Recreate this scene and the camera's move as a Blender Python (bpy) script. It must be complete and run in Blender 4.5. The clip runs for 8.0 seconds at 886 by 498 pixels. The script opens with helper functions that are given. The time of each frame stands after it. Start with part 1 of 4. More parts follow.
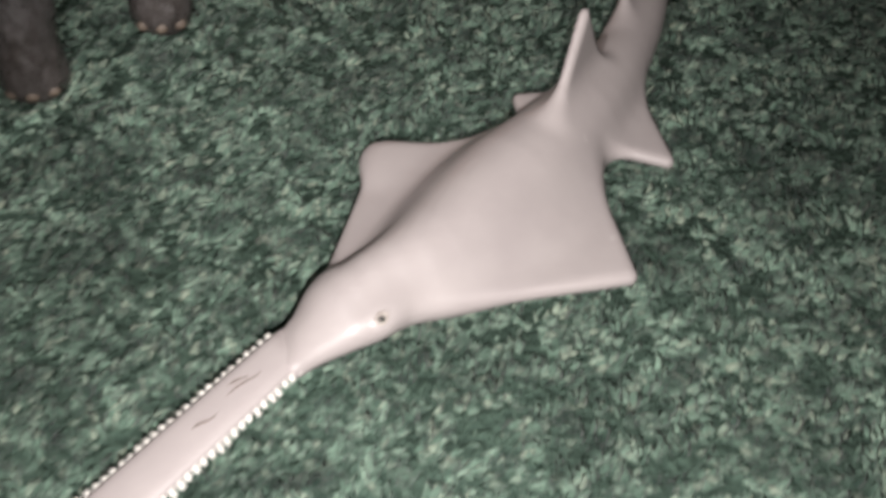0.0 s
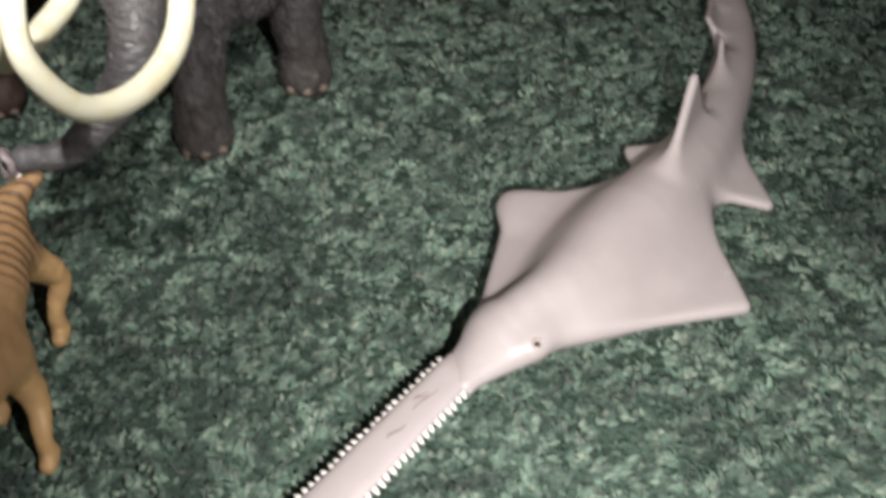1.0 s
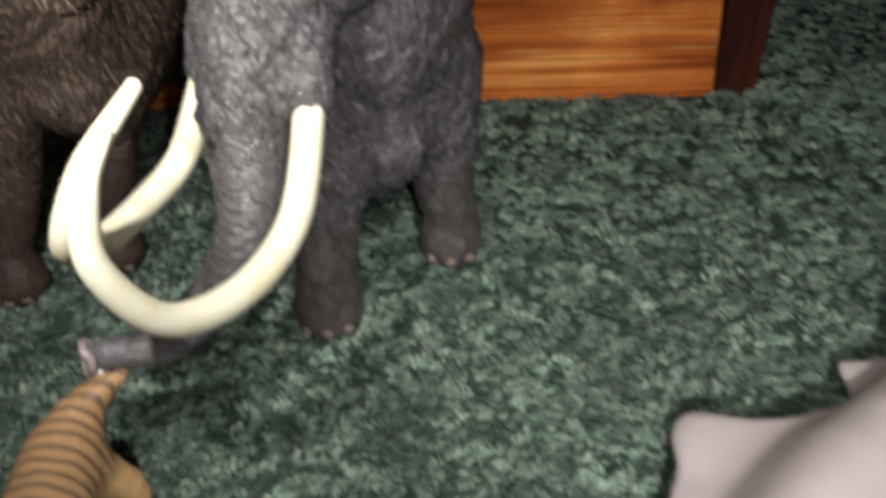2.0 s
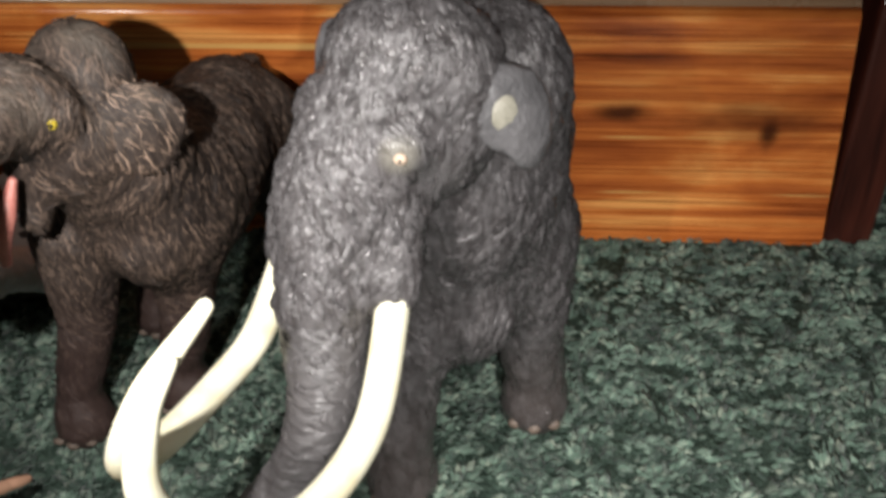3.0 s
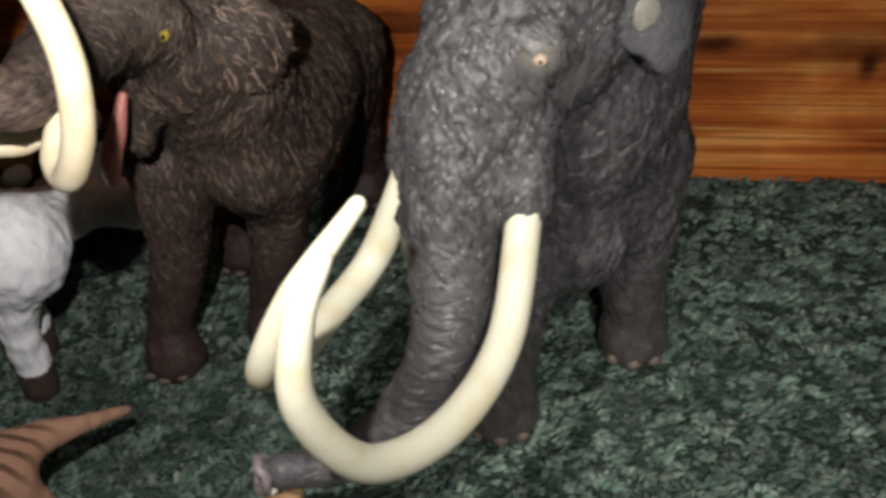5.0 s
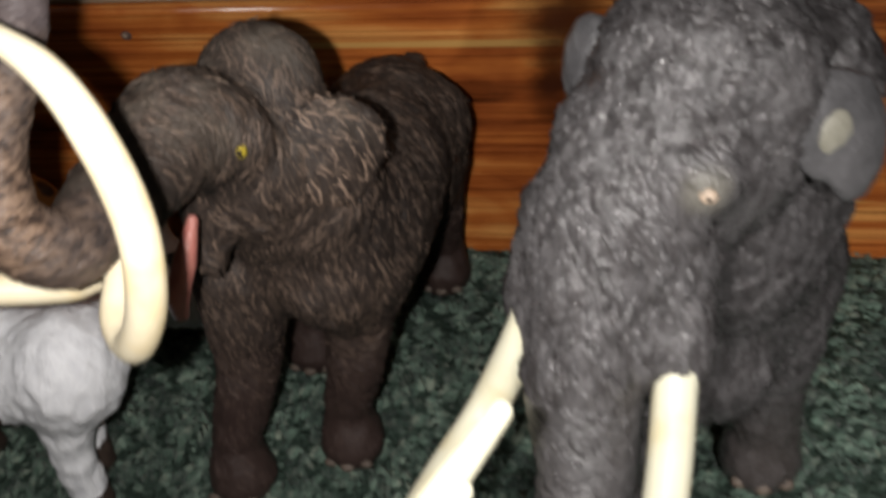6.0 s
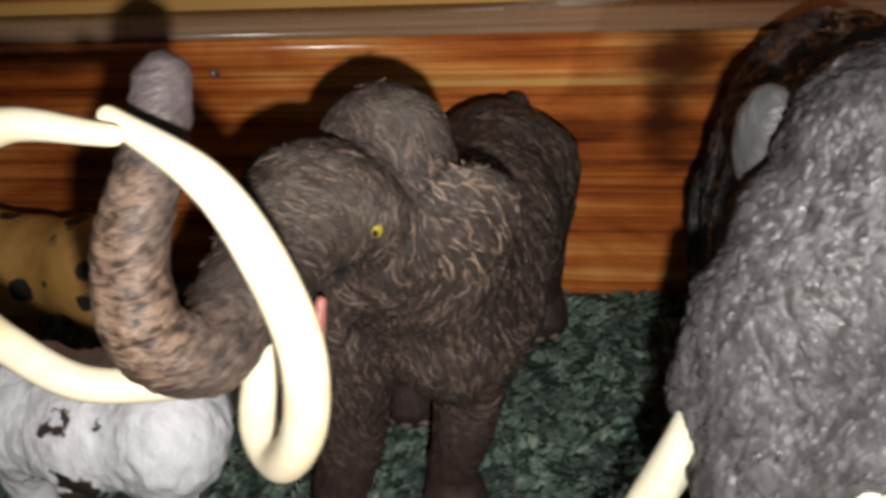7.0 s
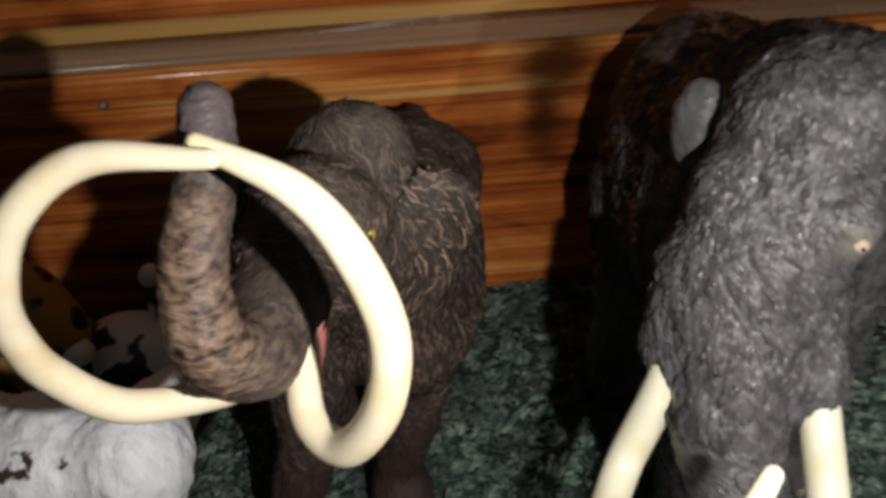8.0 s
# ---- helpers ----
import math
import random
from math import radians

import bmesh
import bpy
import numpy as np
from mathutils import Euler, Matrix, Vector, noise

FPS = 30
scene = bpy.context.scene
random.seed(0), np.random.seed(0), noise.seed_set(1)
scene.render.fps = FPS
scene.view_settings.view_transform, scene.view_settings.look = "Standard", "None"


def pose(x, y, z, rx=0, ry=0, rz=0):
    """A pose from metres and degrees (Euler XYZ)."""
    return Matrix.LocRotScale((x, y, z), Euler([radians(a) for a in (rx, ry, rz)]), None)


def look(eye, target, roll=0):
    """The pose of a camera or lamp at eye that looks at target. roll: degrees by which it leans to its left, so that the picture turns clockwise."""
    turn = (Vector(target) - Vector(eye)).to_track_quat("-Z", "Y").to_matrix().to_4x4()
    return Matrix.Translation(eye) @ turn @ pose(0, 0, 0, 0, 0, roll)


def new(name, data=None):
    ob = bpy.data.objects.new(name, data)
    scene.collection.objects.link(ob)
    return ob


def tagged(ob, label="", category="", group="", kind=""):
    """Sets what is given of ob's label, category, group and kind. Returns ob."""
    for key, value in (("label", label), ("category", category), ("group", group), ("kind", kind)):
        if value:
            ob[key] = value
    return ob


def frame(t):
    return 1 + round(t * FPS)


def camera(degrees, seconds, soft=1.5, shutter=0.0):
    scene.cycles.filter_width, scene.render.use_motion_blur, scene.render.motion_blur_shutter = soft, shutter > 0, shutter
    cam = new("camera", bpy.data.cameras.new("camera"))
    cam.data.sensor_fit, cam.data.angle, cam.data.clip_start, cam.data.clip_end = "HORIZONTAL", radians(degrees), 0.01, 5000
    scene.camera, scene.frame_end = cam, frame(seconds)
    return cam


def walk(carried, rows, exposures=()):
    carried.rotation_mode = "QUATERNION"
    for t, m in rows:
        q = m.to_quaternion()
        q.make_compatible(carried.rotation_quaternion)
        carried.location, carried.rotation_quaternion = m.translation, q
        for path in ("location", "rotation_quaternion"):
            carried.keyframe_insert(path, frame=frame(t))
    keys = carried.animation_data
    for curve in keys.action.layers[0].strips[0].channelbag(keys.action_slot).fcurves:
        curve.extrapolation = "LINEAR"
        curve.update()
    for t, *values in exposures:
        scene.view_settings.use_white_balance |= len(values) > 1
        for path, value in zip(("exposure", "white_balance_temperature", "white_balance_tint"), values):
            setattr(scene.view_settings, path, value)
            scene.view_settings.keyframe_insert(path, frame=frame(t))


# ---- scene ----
# ---- camera ----
cam = camera(50.0, 8.0, soft=3.6, shutter=0.6)
ROWS = [
    (0.0, 0.1000, 0.0000, 0.2180, 41.79, -4.11, -11.09),
    (0.5, 0.0784, -0.0198, 0.2311, 40.72, -3.42, -10.64),
    (1.0, 0.0588, -0.0211, 0.2486, 43.77, -2.31, -10.14),
    (1.5, 0.0692, 0.0150, 0.2443, 47.49, -1.30, -5.02),
    (2.0, 0.0654, 0.0449, 0.2300, 49.89, 1.03, -1.14),
    (2.2, 0.0610, 0.0570, 0.2324, 51.12, 1.41, 0.16),
    (3.3, 0.0634, 0.0830, 0.2481, 54.80, 1.29, 5.44),
    (3.5, 0.0676, 0.0848, 0.2507, 55.27, 1.23, 5.92),
    (4.0, 0.0646, 0.0883, 0.2499, 55.28, 1.22, 6.70),
    (4.2, 0.0606, 0.0813, 0.2415, 54.49, 1.35, 6.99),
    (5.3, 0.0313, 0.0776, 0.2271, 52.08, 2.95, 5.44),
    (5.5, 0.0275, 0.0822, 0.2258, 52.48, 3.10, 6.01),
    (6.0, 0.0177, 0.1198, 0.2291, 53.34, 4.30, 7.50),
    (6.5, 0.0112, 0.1409, 0.2275, 53.15, 5.42, 9.95),
    (7.0, -0.0051, 0.1387, 0.2343, 53.57, 5.59, 9.61),
    (7.5, -0.0170, 0.1374, 0.2311, 53.46, 4.41, 5.11),
    (8.0, -0.0379, 0.1207, 0.2446, 53.46, 3.31, -3.08),
]
EXPOSURES = [(0.0, 0.92), (1.0, 1.0), (1.5, 1.05), (2.2, 1.12), (3.3, 1.38), (4.2, 1.28), (5.3, 0.3), (6.0, 0.55), (7.0, 0.9), (8.0, 0.4)]
walk(cam, [(t, pose(x, y, z, rx, ry, rz)) for t, x, y, z, rx, ry, rz in ROWS], EXPOSURES)

# ---- light: the torch beside the lens, and a dim room ----
world = bpy.data.worlds.new("world")
scene.world = world
world.use_nodes = True
world.node_tree.nodes["Background"].inputs[0].default_value = (1.0, 0.93, 0.85, 1)
world.node_tree.nodes["Background"].inputs[1].default_value = 0.05
# the phone's torch: its beam where it is held low over the sawfish, before the grey mammoth and before the brown one
for name, at, target, cone, watts in (("torch_low", (0.103, -0.012, 0.205), (0.142, 0.106, 0.0), 98, 3.3),
                                      ("torch_mid", (0.072, 0.074, 0.236), (0.134, 0.300, 0.100), 76, 1.3),
                                      ("torch_late", (0.002, 0.128, 0.224), (-0.064, 0.300, 0.090), 94, 1.4)):
    torch = new(name, bpy.data.lights.new(name, "SPOT"))
    torch.data.energy, torch.data.color, torch.data.shadow_soft_size = watts, (1.0, 0.965, 0.93), 0.002
    torch.data.spot_size, torch.data.spot_blend = radians(cone), 1.0
    torch.matrix_world = look(at, target)


# ---- materials ----
class Nodes:
    """Short hand for a material's node tree."""

    def __init__(self, name, rough=0.5, metal=0.0, spec=0.5):
        self.m = bpy.data.materials.new(name)
        self.m.use_nodes = True
        self.t = self.m.node_tree
        self.b = self.t.nodes["Principled BSDF"]
        self.b.inputs["Roughness"].default_value = rough
        self.b.inputs["Metallic"].default_value = metal
        self.b.inputs["Specular IOR Level"].default_value = spec
        self.co = self.t.nodes.new("ShaderNodeTexCoord").outputs["Object"]

    def put(self, socket, value):
        if hasattr(value, "is_linked"):
            self.t.links.new(value, socket)
        else:
            socket.default_value = value

    def mapped(self, scale=(1, 1, 1), rot=(0, 0, 0), loc=(0, 0, 0), co=None):
        n = self.t.nodes.new("ShaderNodeMapping")
        self.put(n.inputs[0], co or self.co)
        n.inputs["Scale"].default_value = scale
        n.inputs["Rotation"].default_value = [radians(a) for a in rot]
        n.inputs["Location"].default_value = loc
        return n.outputs[0]

    def noise(self, scale, detail=4.0, rough=0.55, co=None, distort=0.0):
        n = self.t.nodes.new("ShaderNodeTexNoise")
        self.put(n.inputs["Vector"], co or self.co)
        n.inputs["Scale"].default_value = scale
        n.inputs["Detail"].default_value = detail
        n.inputs["Roughness"].default_value = rough
        n.inputs["Distortion"].default_value = distort
        return n.outputs[0]

    def cells(self, scale, co=None, feature="F1", out="Distance", rand=1.0):
        n = self.t.nodes.new("ShaderNodeTexVoronoi")
        n.feature = feature
        self.put(n.inputs["Vector"], co or self.co)
        n.inputs["Scale"].default_value = scale
        n.inputs["Randomness"].default_value = rand
        return n.outputs[out]

    def ramp(self, fac, *stops):
        n = self.t.nodes.new("ShaderNodeValToRGB")
        self.put(n.inputs[0], fac)
        e = n.color_ramp.elements
        while len(e) < len(stops):
            e.new(0.5)
        for k, (at, col) in zip(e, stops):
            k.position, k.color = at, (*col, 1) if len(col) == 3 else col
        return n.outputs[0]

    def grey(self, fac, a, b, lo=0.0, hi=1.0):
        n = self.t.nodes.new("ShaderNodeMapRange")
        n.interpolation_type = "SMOOTHSTEP"
        for i, v in enumerate((fac, a, b, lo, hi)):
            self.put(n.inputs[i], v)
        return n.outputs[0]

    def mix(self, fac, a, b, how="MIX"):
        n = self.t.nodes.new("ShaderNodeMix")
        n.data_type, n.blend_type = "RGBA", how
        self.put(n.inputs[0], fac)
        for i, v in ((6, a), (7, b)):
            self.put(n.inputs[i], (*v, 1) if isinstance(v, tuple) and len(v) == 3 else v)
        return n.outputs[2]

    def sums(self, how, a, b=0.0):
        n = self.t.nodes.new("ShaderNodeMath")
        n.operation = how
        self.put(n.inputs[0], a)
        self.put(n.inputs[1], b)
        return n.outputs[0]

    def away(self, point, scale=(1, 1, 1)):
        """Distance from a point, in a space stretched by scale."""
        n = self.t.nodes.new("ShaderNodeVectorMath")
        n.operation = "DISTANCE"
        self.put(n.inputs[0], self.mapped(scale))
        n.inputs[1].default_value = [p * s for p, s in zip(point, scale)]
        return n.outputs["Value"]

    def random(self, island=False):
        if island:
            return self.t.nodes.new("ShaderNodeNewGeometry").outputs["Random Per Island"]
        return self.t.nodes.new("ShaderNodeObjectInfo").outputs["Random"]

    def bump(self, height, dist, strength=1.0, after=None):
        n = self.t.nodes.new("ShaderNodeBump")
        self.put(n.inputs["Height"], height)
        n.inputs["Distance"].default_value = dist
        n.inputs["Strength"].default_value = strength
        if after:
            self.put(n.inputs["Normal"], after)
        return n.outputs[0]

    def done(self, colour=None, rough=None, normal=None, subsurface=0.0):
        if colour is not None:
            self.put(self.b.inputs["Base Color"], (*colour, 1) if isinstance(colour, tuple) and len(colour) == 3 else colour)
        if rough is not None:
            self.put(self.b.inputs["Roughness"], rough)
        if normal is not None:
            self.put(self.b.inputs["Normal"], normal)
        if subsurface:
            self.b.inputs["Subsurface Weight"].default_value = subsurface
            self.b.inputs["Subsurface Radius"].default_value = (0.004, 0.002, 0.0015)
            self.b.inputs["Subsurface Scale"].default_value = 0.5
        return self.m


def carpet_material():
    n = Nodes("carpet_pile", 0.95, spec=0.06)
    n.b.inputs["Sheen Weight"].default_value = 0.15
    col = n.ramp(n.random(island=True), (0.0, (0.080, 0.122, 0.097)), (0.45, (0.125, 0.182, 0.144)), (0.8, (0.180, 0.240, 0.195)), (1.0, (0.225, 0.255, 0.205)))
    clump = n.noise(95, 4, 0.6, distort=1.2, co=n.mapped((0.8, 1.15, 1), (0, 0, 25)))
    col = n.mix(1.0, col, n.ramp(clump, (0.38, (0.30, 0.33, 0.33)), (0.60, (1.25, 1.25, 1.22))), "MULTIPLY")
    col = n.mix(1.0, col, n.ramp(n.noise(32, 4, 0.6, distort=0.8), (0.32, (0.50, 0.52, 0.52)), (0.58, (1.10, 1.10, 1.10))), "MULTIPLY")
    fibre = n.noise(1700, 2, co=n.mapped((1, 1, 0.4)))
    return n.done(n.mix(n.grey(fibre, 0.3, 0.7, 0.0, 0.35), col, n.mix(1.0, col, (0.5, 0.55, 0.55), "MULTIPLY")), normal=n.bump(fibre, 0.0004, 0.5))


def backing_material():
    n = Nodes("carpet_backing", 0.95, spec=0.1)
    col = n.ramp(n.noise(420, 5), (0.3, (0.060, 0.096, 0.076)), (0.7, (0.115, 0.172, 0.136)))
    return n.done(n.mix(1.0, col, n.ramp(n.noise(30, 3), (0.3, (0.5, 0.5, 0.5)), (0.7, (1, 1, 1))), "MULTIPLY"), normal=n.bump(n.noise(420, 5), 0.004))


def cedar_material(name, tone=1.0, knots=(), seed=0.0, sap=()):
    """Lacquered red cedar, grain along x; knots: (x, y, z, width, height); sap: (z, height, x from, x to) of pale sapwood streaks."""
    n = Nodes(name, 0.28, spec=0.5)
    long = n.mapped((4.6, 13, 13), loc=(seed, seed, seed))
    warp = n.noise(3.0, 3, co=n.mapped((1.5, 6, 6), loc=(seed, 0, seed)))
    rings = n.t.nodes.new("ShaderNodeTexWave")
    rings.wave_type, rings.bands_direction = "BANDS", "Z"
    n.put(rings.inputs["Vector"], n.mapped((0.03, 1, 1)))
    rings.inputs["Scale"].default_value = 22
    rings.inputs["Distortion"].default_value = 9
    rings.inputs["Detail"].default_value = 3
    rings.inputs["Detail Scale"].default_value = 1.6
    broad = n.noise(2.2, 4, co=long, distort=0.7)
    fine = n.noise(14, 5, 0.65, co=n.mapped((0.8, 30, 34), loc=(seed, 0, 0)))
    grain = n.sums("ADD", n.sums("MULTIPLY", broad, 0.67), n.sums("ADD", n.sums("MULTIPLY", rings.outputs["Fac"], 0.10), n.sums("MULTIPLY", fine, 0.30)))
    col = n.ramp(grain, (0.38, (0.10 * tone, 0.024 * tone, 0.007 * tone)), (0.48, (0.32 * tone, 0.082 * tone, 0.019 * tone)), (0.59, (0.51 * tone, 0.154 * tone, 0.033 * tone)), (0.70, (0.72 * tone, 0.33 * tone, 0.095 * tone)))
    col = n.mix(n.grey(n.noise(1.3, 2, co=n.mapped((2.2, 9, 9), loc=(seed + 3, 1, 2))), 0.56, 0.72), col, n.mix(1.0, col, (0.42, 0.25, 0.2), "MULTIPLY"))
    lines = n.noise(9, 3, 0.6, co=n.mapped((0.45, 55, 72), loc=(seed, 0, seed)), distort=0.5)
    col = n.mix(n.grey(lines, 0.52, 0.66, 0.0, 0.6), col, n.mix(1.0, col, (0.36, 0.24, 0.2), "MULTIPLY"))
    thread = n.noise(8, 2, 0.5, co=n.mapped((1.1, 80, 165), loc=(seed, 0, seed + 2)), distort=0.4)
    col = n.mix(n.grey(thread, 0.50, 0.62, 0.0, 0.6), col, n.mix(1.0, col, (0.45, 0.28, 0.22), "MULTIPLY"))
    x_of = n.t.nodes.new("ShaderNodeSeparateXYZ")
    n.put(x_of.inputs[0], n.co)
    for z, h, x0, x1 in sap:
        broken = 1.4 if h < 0.002 else 0.15
        near = n.sums("ADD", n.away((0, 0, z), (0, 0, 1 / h)), n.sums("ADD", n.sums("MULTIPLY", warp, 0.9), n.grey(n.noise(1.0, 2, co=n.mapped((9, 1, 1), loc=(seed + 1.7, 0, 0))), 0.42, 0.60, 0.0, broken)))
        span = n.sums("MULTIPLY", n.grey(x_of.outputs[0], x0 - 0.02, x0 + 0.02), n.grey(x_of.outputs[0], x1 - 0.03, x1 + 0.01, 1.0, 0.0))
        col = n.mix(n.sums("MULTIPLY", span, n.grey(near, 0.7, 1.2, 0.8, 0.0)), col, (0.62, 0.38, 0.12))
    for x, y, z, w, h in knots:
        d = n.sums("ADD", n.away((x, y, z), (1 / w, 0, 1 / h)), n.sums("MULTIPLY", n.noise(60, 4, co=n.mapped((1, 1, 2))), 0.9))
        col = n.mix(n.grey(d, 0.60, 1.55, 0.6 if w > 0.025 else 0.92, 0.0), col, (0.040, 0.010, 0.004))
    rough = n.grey(n.noise(55, 4), 0.3, 0.7, 0.14, 0.26)
    return n.done(col, rough, n.bump(fine, 0.00025, 0.35))


def ledge_material():
    """Lacquered wood, mixed in patches with a greyish tone."""
    n = Nodes("greyish_ledge", 0.3, spec=0.6)
    g = n.noise(12, 5, 0.6, co=n.mapped((0.6, 26, 26)))
    col = n.ramp(g, (0.3, (0.21, 0.115, 0.058)), (0.7, (0.42, 0.245, 0.135)))
    col = n.mix(n.grey(n.noise(30, 4, co=n.mapped((0.3, 1, 1))), 0.35, 0.65, 0.12, 0.4), col, (0.29, 0.240, 0.180))
    return n.done(col, n.grey(n.noise(60, 4), 0.3, 0.7, 0.2, 0.36))


def dark_wood_material():
    n = Nodes("dark_stained_wood", 0.3)
    g = n.noise(16, 5, 0.6, co=n.mapped((14, 14, 1.0)))
    return n.done(n.ramp(g, (0.3, (0.016, 0.004, 0.003)), (0.7, (0.062, 0.016, 0.010))), normal=n.bump(g, 0.0003, 0.4))


def grey_hide_material():
    n = Nodes("grey_hair", 0.42, spec=0.5)
    flow = n.mapped((1, 1, 0.42))
    locks = n.noise(330, 3, 0.6, co=flow, distort=0.9)
    hair = n.noise(1300, 4, 0.6, co=n.mapped((1, 1, 0.3)), distort=0.6)
    big = n.noise(120, 3)
    col = n.ramp(n.noise(70, 4), (0.3, (0.052, 0.048, 0.049)), (0.7, (0.094, 0.088, 0.089)))
    col = n.mix(n.grey(locks, 0.62, 0.36), n.mix(0.4, col, (0.15, 0.142, 0.146)), n.mix(1.0, col, (0.72, 0.7, 0.7), "MULTIPLY"))
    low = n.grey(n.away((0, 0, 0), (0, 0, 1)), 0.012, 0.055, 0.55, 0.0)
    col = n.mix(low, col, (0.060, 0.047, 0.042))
    col = n.mix(n.grey(n.away((-0.0080, -0.0780, 0.1418)), 0.0018, 0.0060, 0.4, 0.0), col, (0.27, 0.255, 0.205))
    col = n.mix(1.0, col, n.ramp(n.random(island=True), (0.0, (0.66, 0.66, 0.66)), (1.0, (1.05, 1.05, 1.05))), "MULTIPLY")
    nor = n.bump(locks, 0.0009, 0.6)
    nor = n.bump(big, 0.0015, 0.4, nor)
    return n.done(col, n.grey(n.noise(300, 3), 0.35, 0.65, 0.20, 0.42), n.bump(hair, 0.0005, 0.7, nor))


def brown_hide_material(name, pale, strands=0.0):
    n = Nodes(name, 0.58, spec=0.35)
    swirl = n.t.nodes.new("ShaderNodeVectorMath")
    swirl.operation = "MULTIPLY_ADD"
    nz = n.t.nodes.new("ShaderNodeTexNoise")
    n.put(nz.inputs["Vector"], n.co)
    nz.inputs["Scale"].default_value = 46
    n.put(swirl.inputs[0], nz.outputs["Color"])
    swirl.inputs[1].default_value = (0.016, 0.016, 0.016)
    n.put(swirl.inputs[2], n.co)
    hair = n.noise(1050, 4, 0.65, co=n.mapped((1, 1, 0.13), co=swirl.outputs[0]))
    tuft = n.noise(210, 3, 0.6, co=n.mapped((1, 1, 0.4), co=swirl.outputs[0]))
    col = n.ramp(hair, (0.38, (0.024, 0.017, 0.014)), (0.56, (0.052, 0.037, 0.030)), (0.70, tuple(0.6 * c for c in pale)))
    col = n.mix(n.grey(n.noise(34, 3), 0.46, 0.68), col, n.mix(1.0, col, (0.5, 0.5, 0.52), "MULTIPLY"))
    col = n.mix(n.grey(n.random(island=True), 0.62, 1.0, 0.0, strands), col, pale) if strands else col
    crown = n.grey(n.away((0, 0, 0.17), (0, 0, 1)), 0.02, 0.055, 1.0, 0.0)
    col = n.mix(n.sums("MULTIPLY", crown, n.grey(n.noise(90, 3), 0.4, 0.7, 0.1, 0.75)), col, (0.10, 0.082, 0.066))
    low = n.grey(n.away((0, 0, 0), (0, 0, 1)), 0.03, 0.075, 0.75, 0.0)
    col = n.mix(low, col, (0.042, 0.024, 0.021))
    nor = n.bump(tuft, 0.0012, 0.5)
    return n.done(col, None, n.bump(hair, 0.0006, 0.6, nor))


def trunk_material():
    """The raised trunk: tan skin with dark wrinkles across it."""
    n = Nodes("wrinkled_trunk", 0.55, spec=0.35)
    spots = n.noise(640, 3, 0.55, co=n.mapped((0.62, 0.62, 1.35)), distort=0.35)
    folds = n.noise(330, 3, 0.6, co=n.mapped((0.22, 0.22, 1.25)), distort=0.5)
    col = n.ramp(n.sums("ADD", n.sums("MULTIPLY", spots, 0.75), n.sums("MULTIPLY", folds, 0.25)), (0.40, (0.030, 0.019, 0.014)), (0.47, (0.090, 0.056, 0.038)), (0.60, (0.185, 0.122, 0.084)))
    back = n.grey(n.noise(48, 3), 0.40, 0.60, 0.0, 0.85)
    col = n.mix(back, col, n.mix(0.65, col, (0.055, 0.046, 0.044)))
    tip = n.grey(n.away((-0.0216, -0.086, 0.1765)), 0.006, 0.011, 0.85, 0.0)
    col = n.mix(tip, col, (0.10, 0.082, 0.084))
    return n.done(col, None, n.bump(spots, 0.0007, 0.7, n.bump(folds, 0.0016, 0.9)))


def grey_trunk_material():
    n = Nodes("wrinkled_grey_trunk", 0.45, spec=0.5)
    wr = n.noise(520, 3, 0.6, co=n.mapped((0.3, 0.3, 1.0)), distort=0.6)
    col = n.ramp(n.noise(80, 4), (0.3, (0.060, 0.056, 0.057)), (0.7, (0.105, 0.099, 0.101)))
    col = n.mix(n.grey(wr, 0.6, 0.36, 0.0, 0.6), col, n.mix(1.0, col, (0.6, 0.58, 0.58), "MULTIPLY"))
    return n.done(col, n.grey(n.noise(300, 3), 0.35, 0.65, 0.34, 0.5), n.bump(wr, 0.0014, 0.8))


def ivory_material(name, cream):
    n = Nodes(name, 0.4, spec=0.4)
    stain = n.noise(90, 4)
    col = n.mix(n.grey(stain, 0.42, 0.75), cream, tuple(c * k for c, k in zip(cream, (0.9, 0.82, 0.66))))
    scratch = n.grey(n.noise(230, 4, co=n.mapped((1, 1, 0.5))), 0.70, 0.78)
    return n.done(n.mix(n.sums("MULTIPLY", scratch, 0.5), col, (0.32, 0.25, 0.17)), n.grey(stain, 0.3, 0.7, 0.34, 0.5), n.bump(n.noise(500, 3), 0.0003, 0.25))


def sawfish_material():
    n = Nodes("mauve_grey_vinyl", 0.42, spec=0.4)
    col = n.ramp(n.noise(24, 4), (0.3, (0.30, 0.262, 0.262)), (0.7, (0.38, 0.335, 0.332)))
    scuff = n.grey(n.noise(130, 5, 0.65), 0.66, 0.75, 0.0, 0.35)
    col = n.mix(scuff, col, (0.47, 0.43, 0.425))
    return n.done(col, n.grey(n.noise(80, 4), 0.3, 0.7, 0.36, 0.5), n.bump(n.noise(600, 3), 0.0002, 0.3))


def plain_material(name, a, b, rough=0.5, scale=120, depth=0.0006, spec=0.4):
    n = Nodes(name, rough, spec=spec)
    g = n.noise(scale, 4)
    return n.done(n.ramp(g, (0.3, a), (0.7, b)), normal=n.bump(n.noise(scale * 3, 4), depth, 0.6))


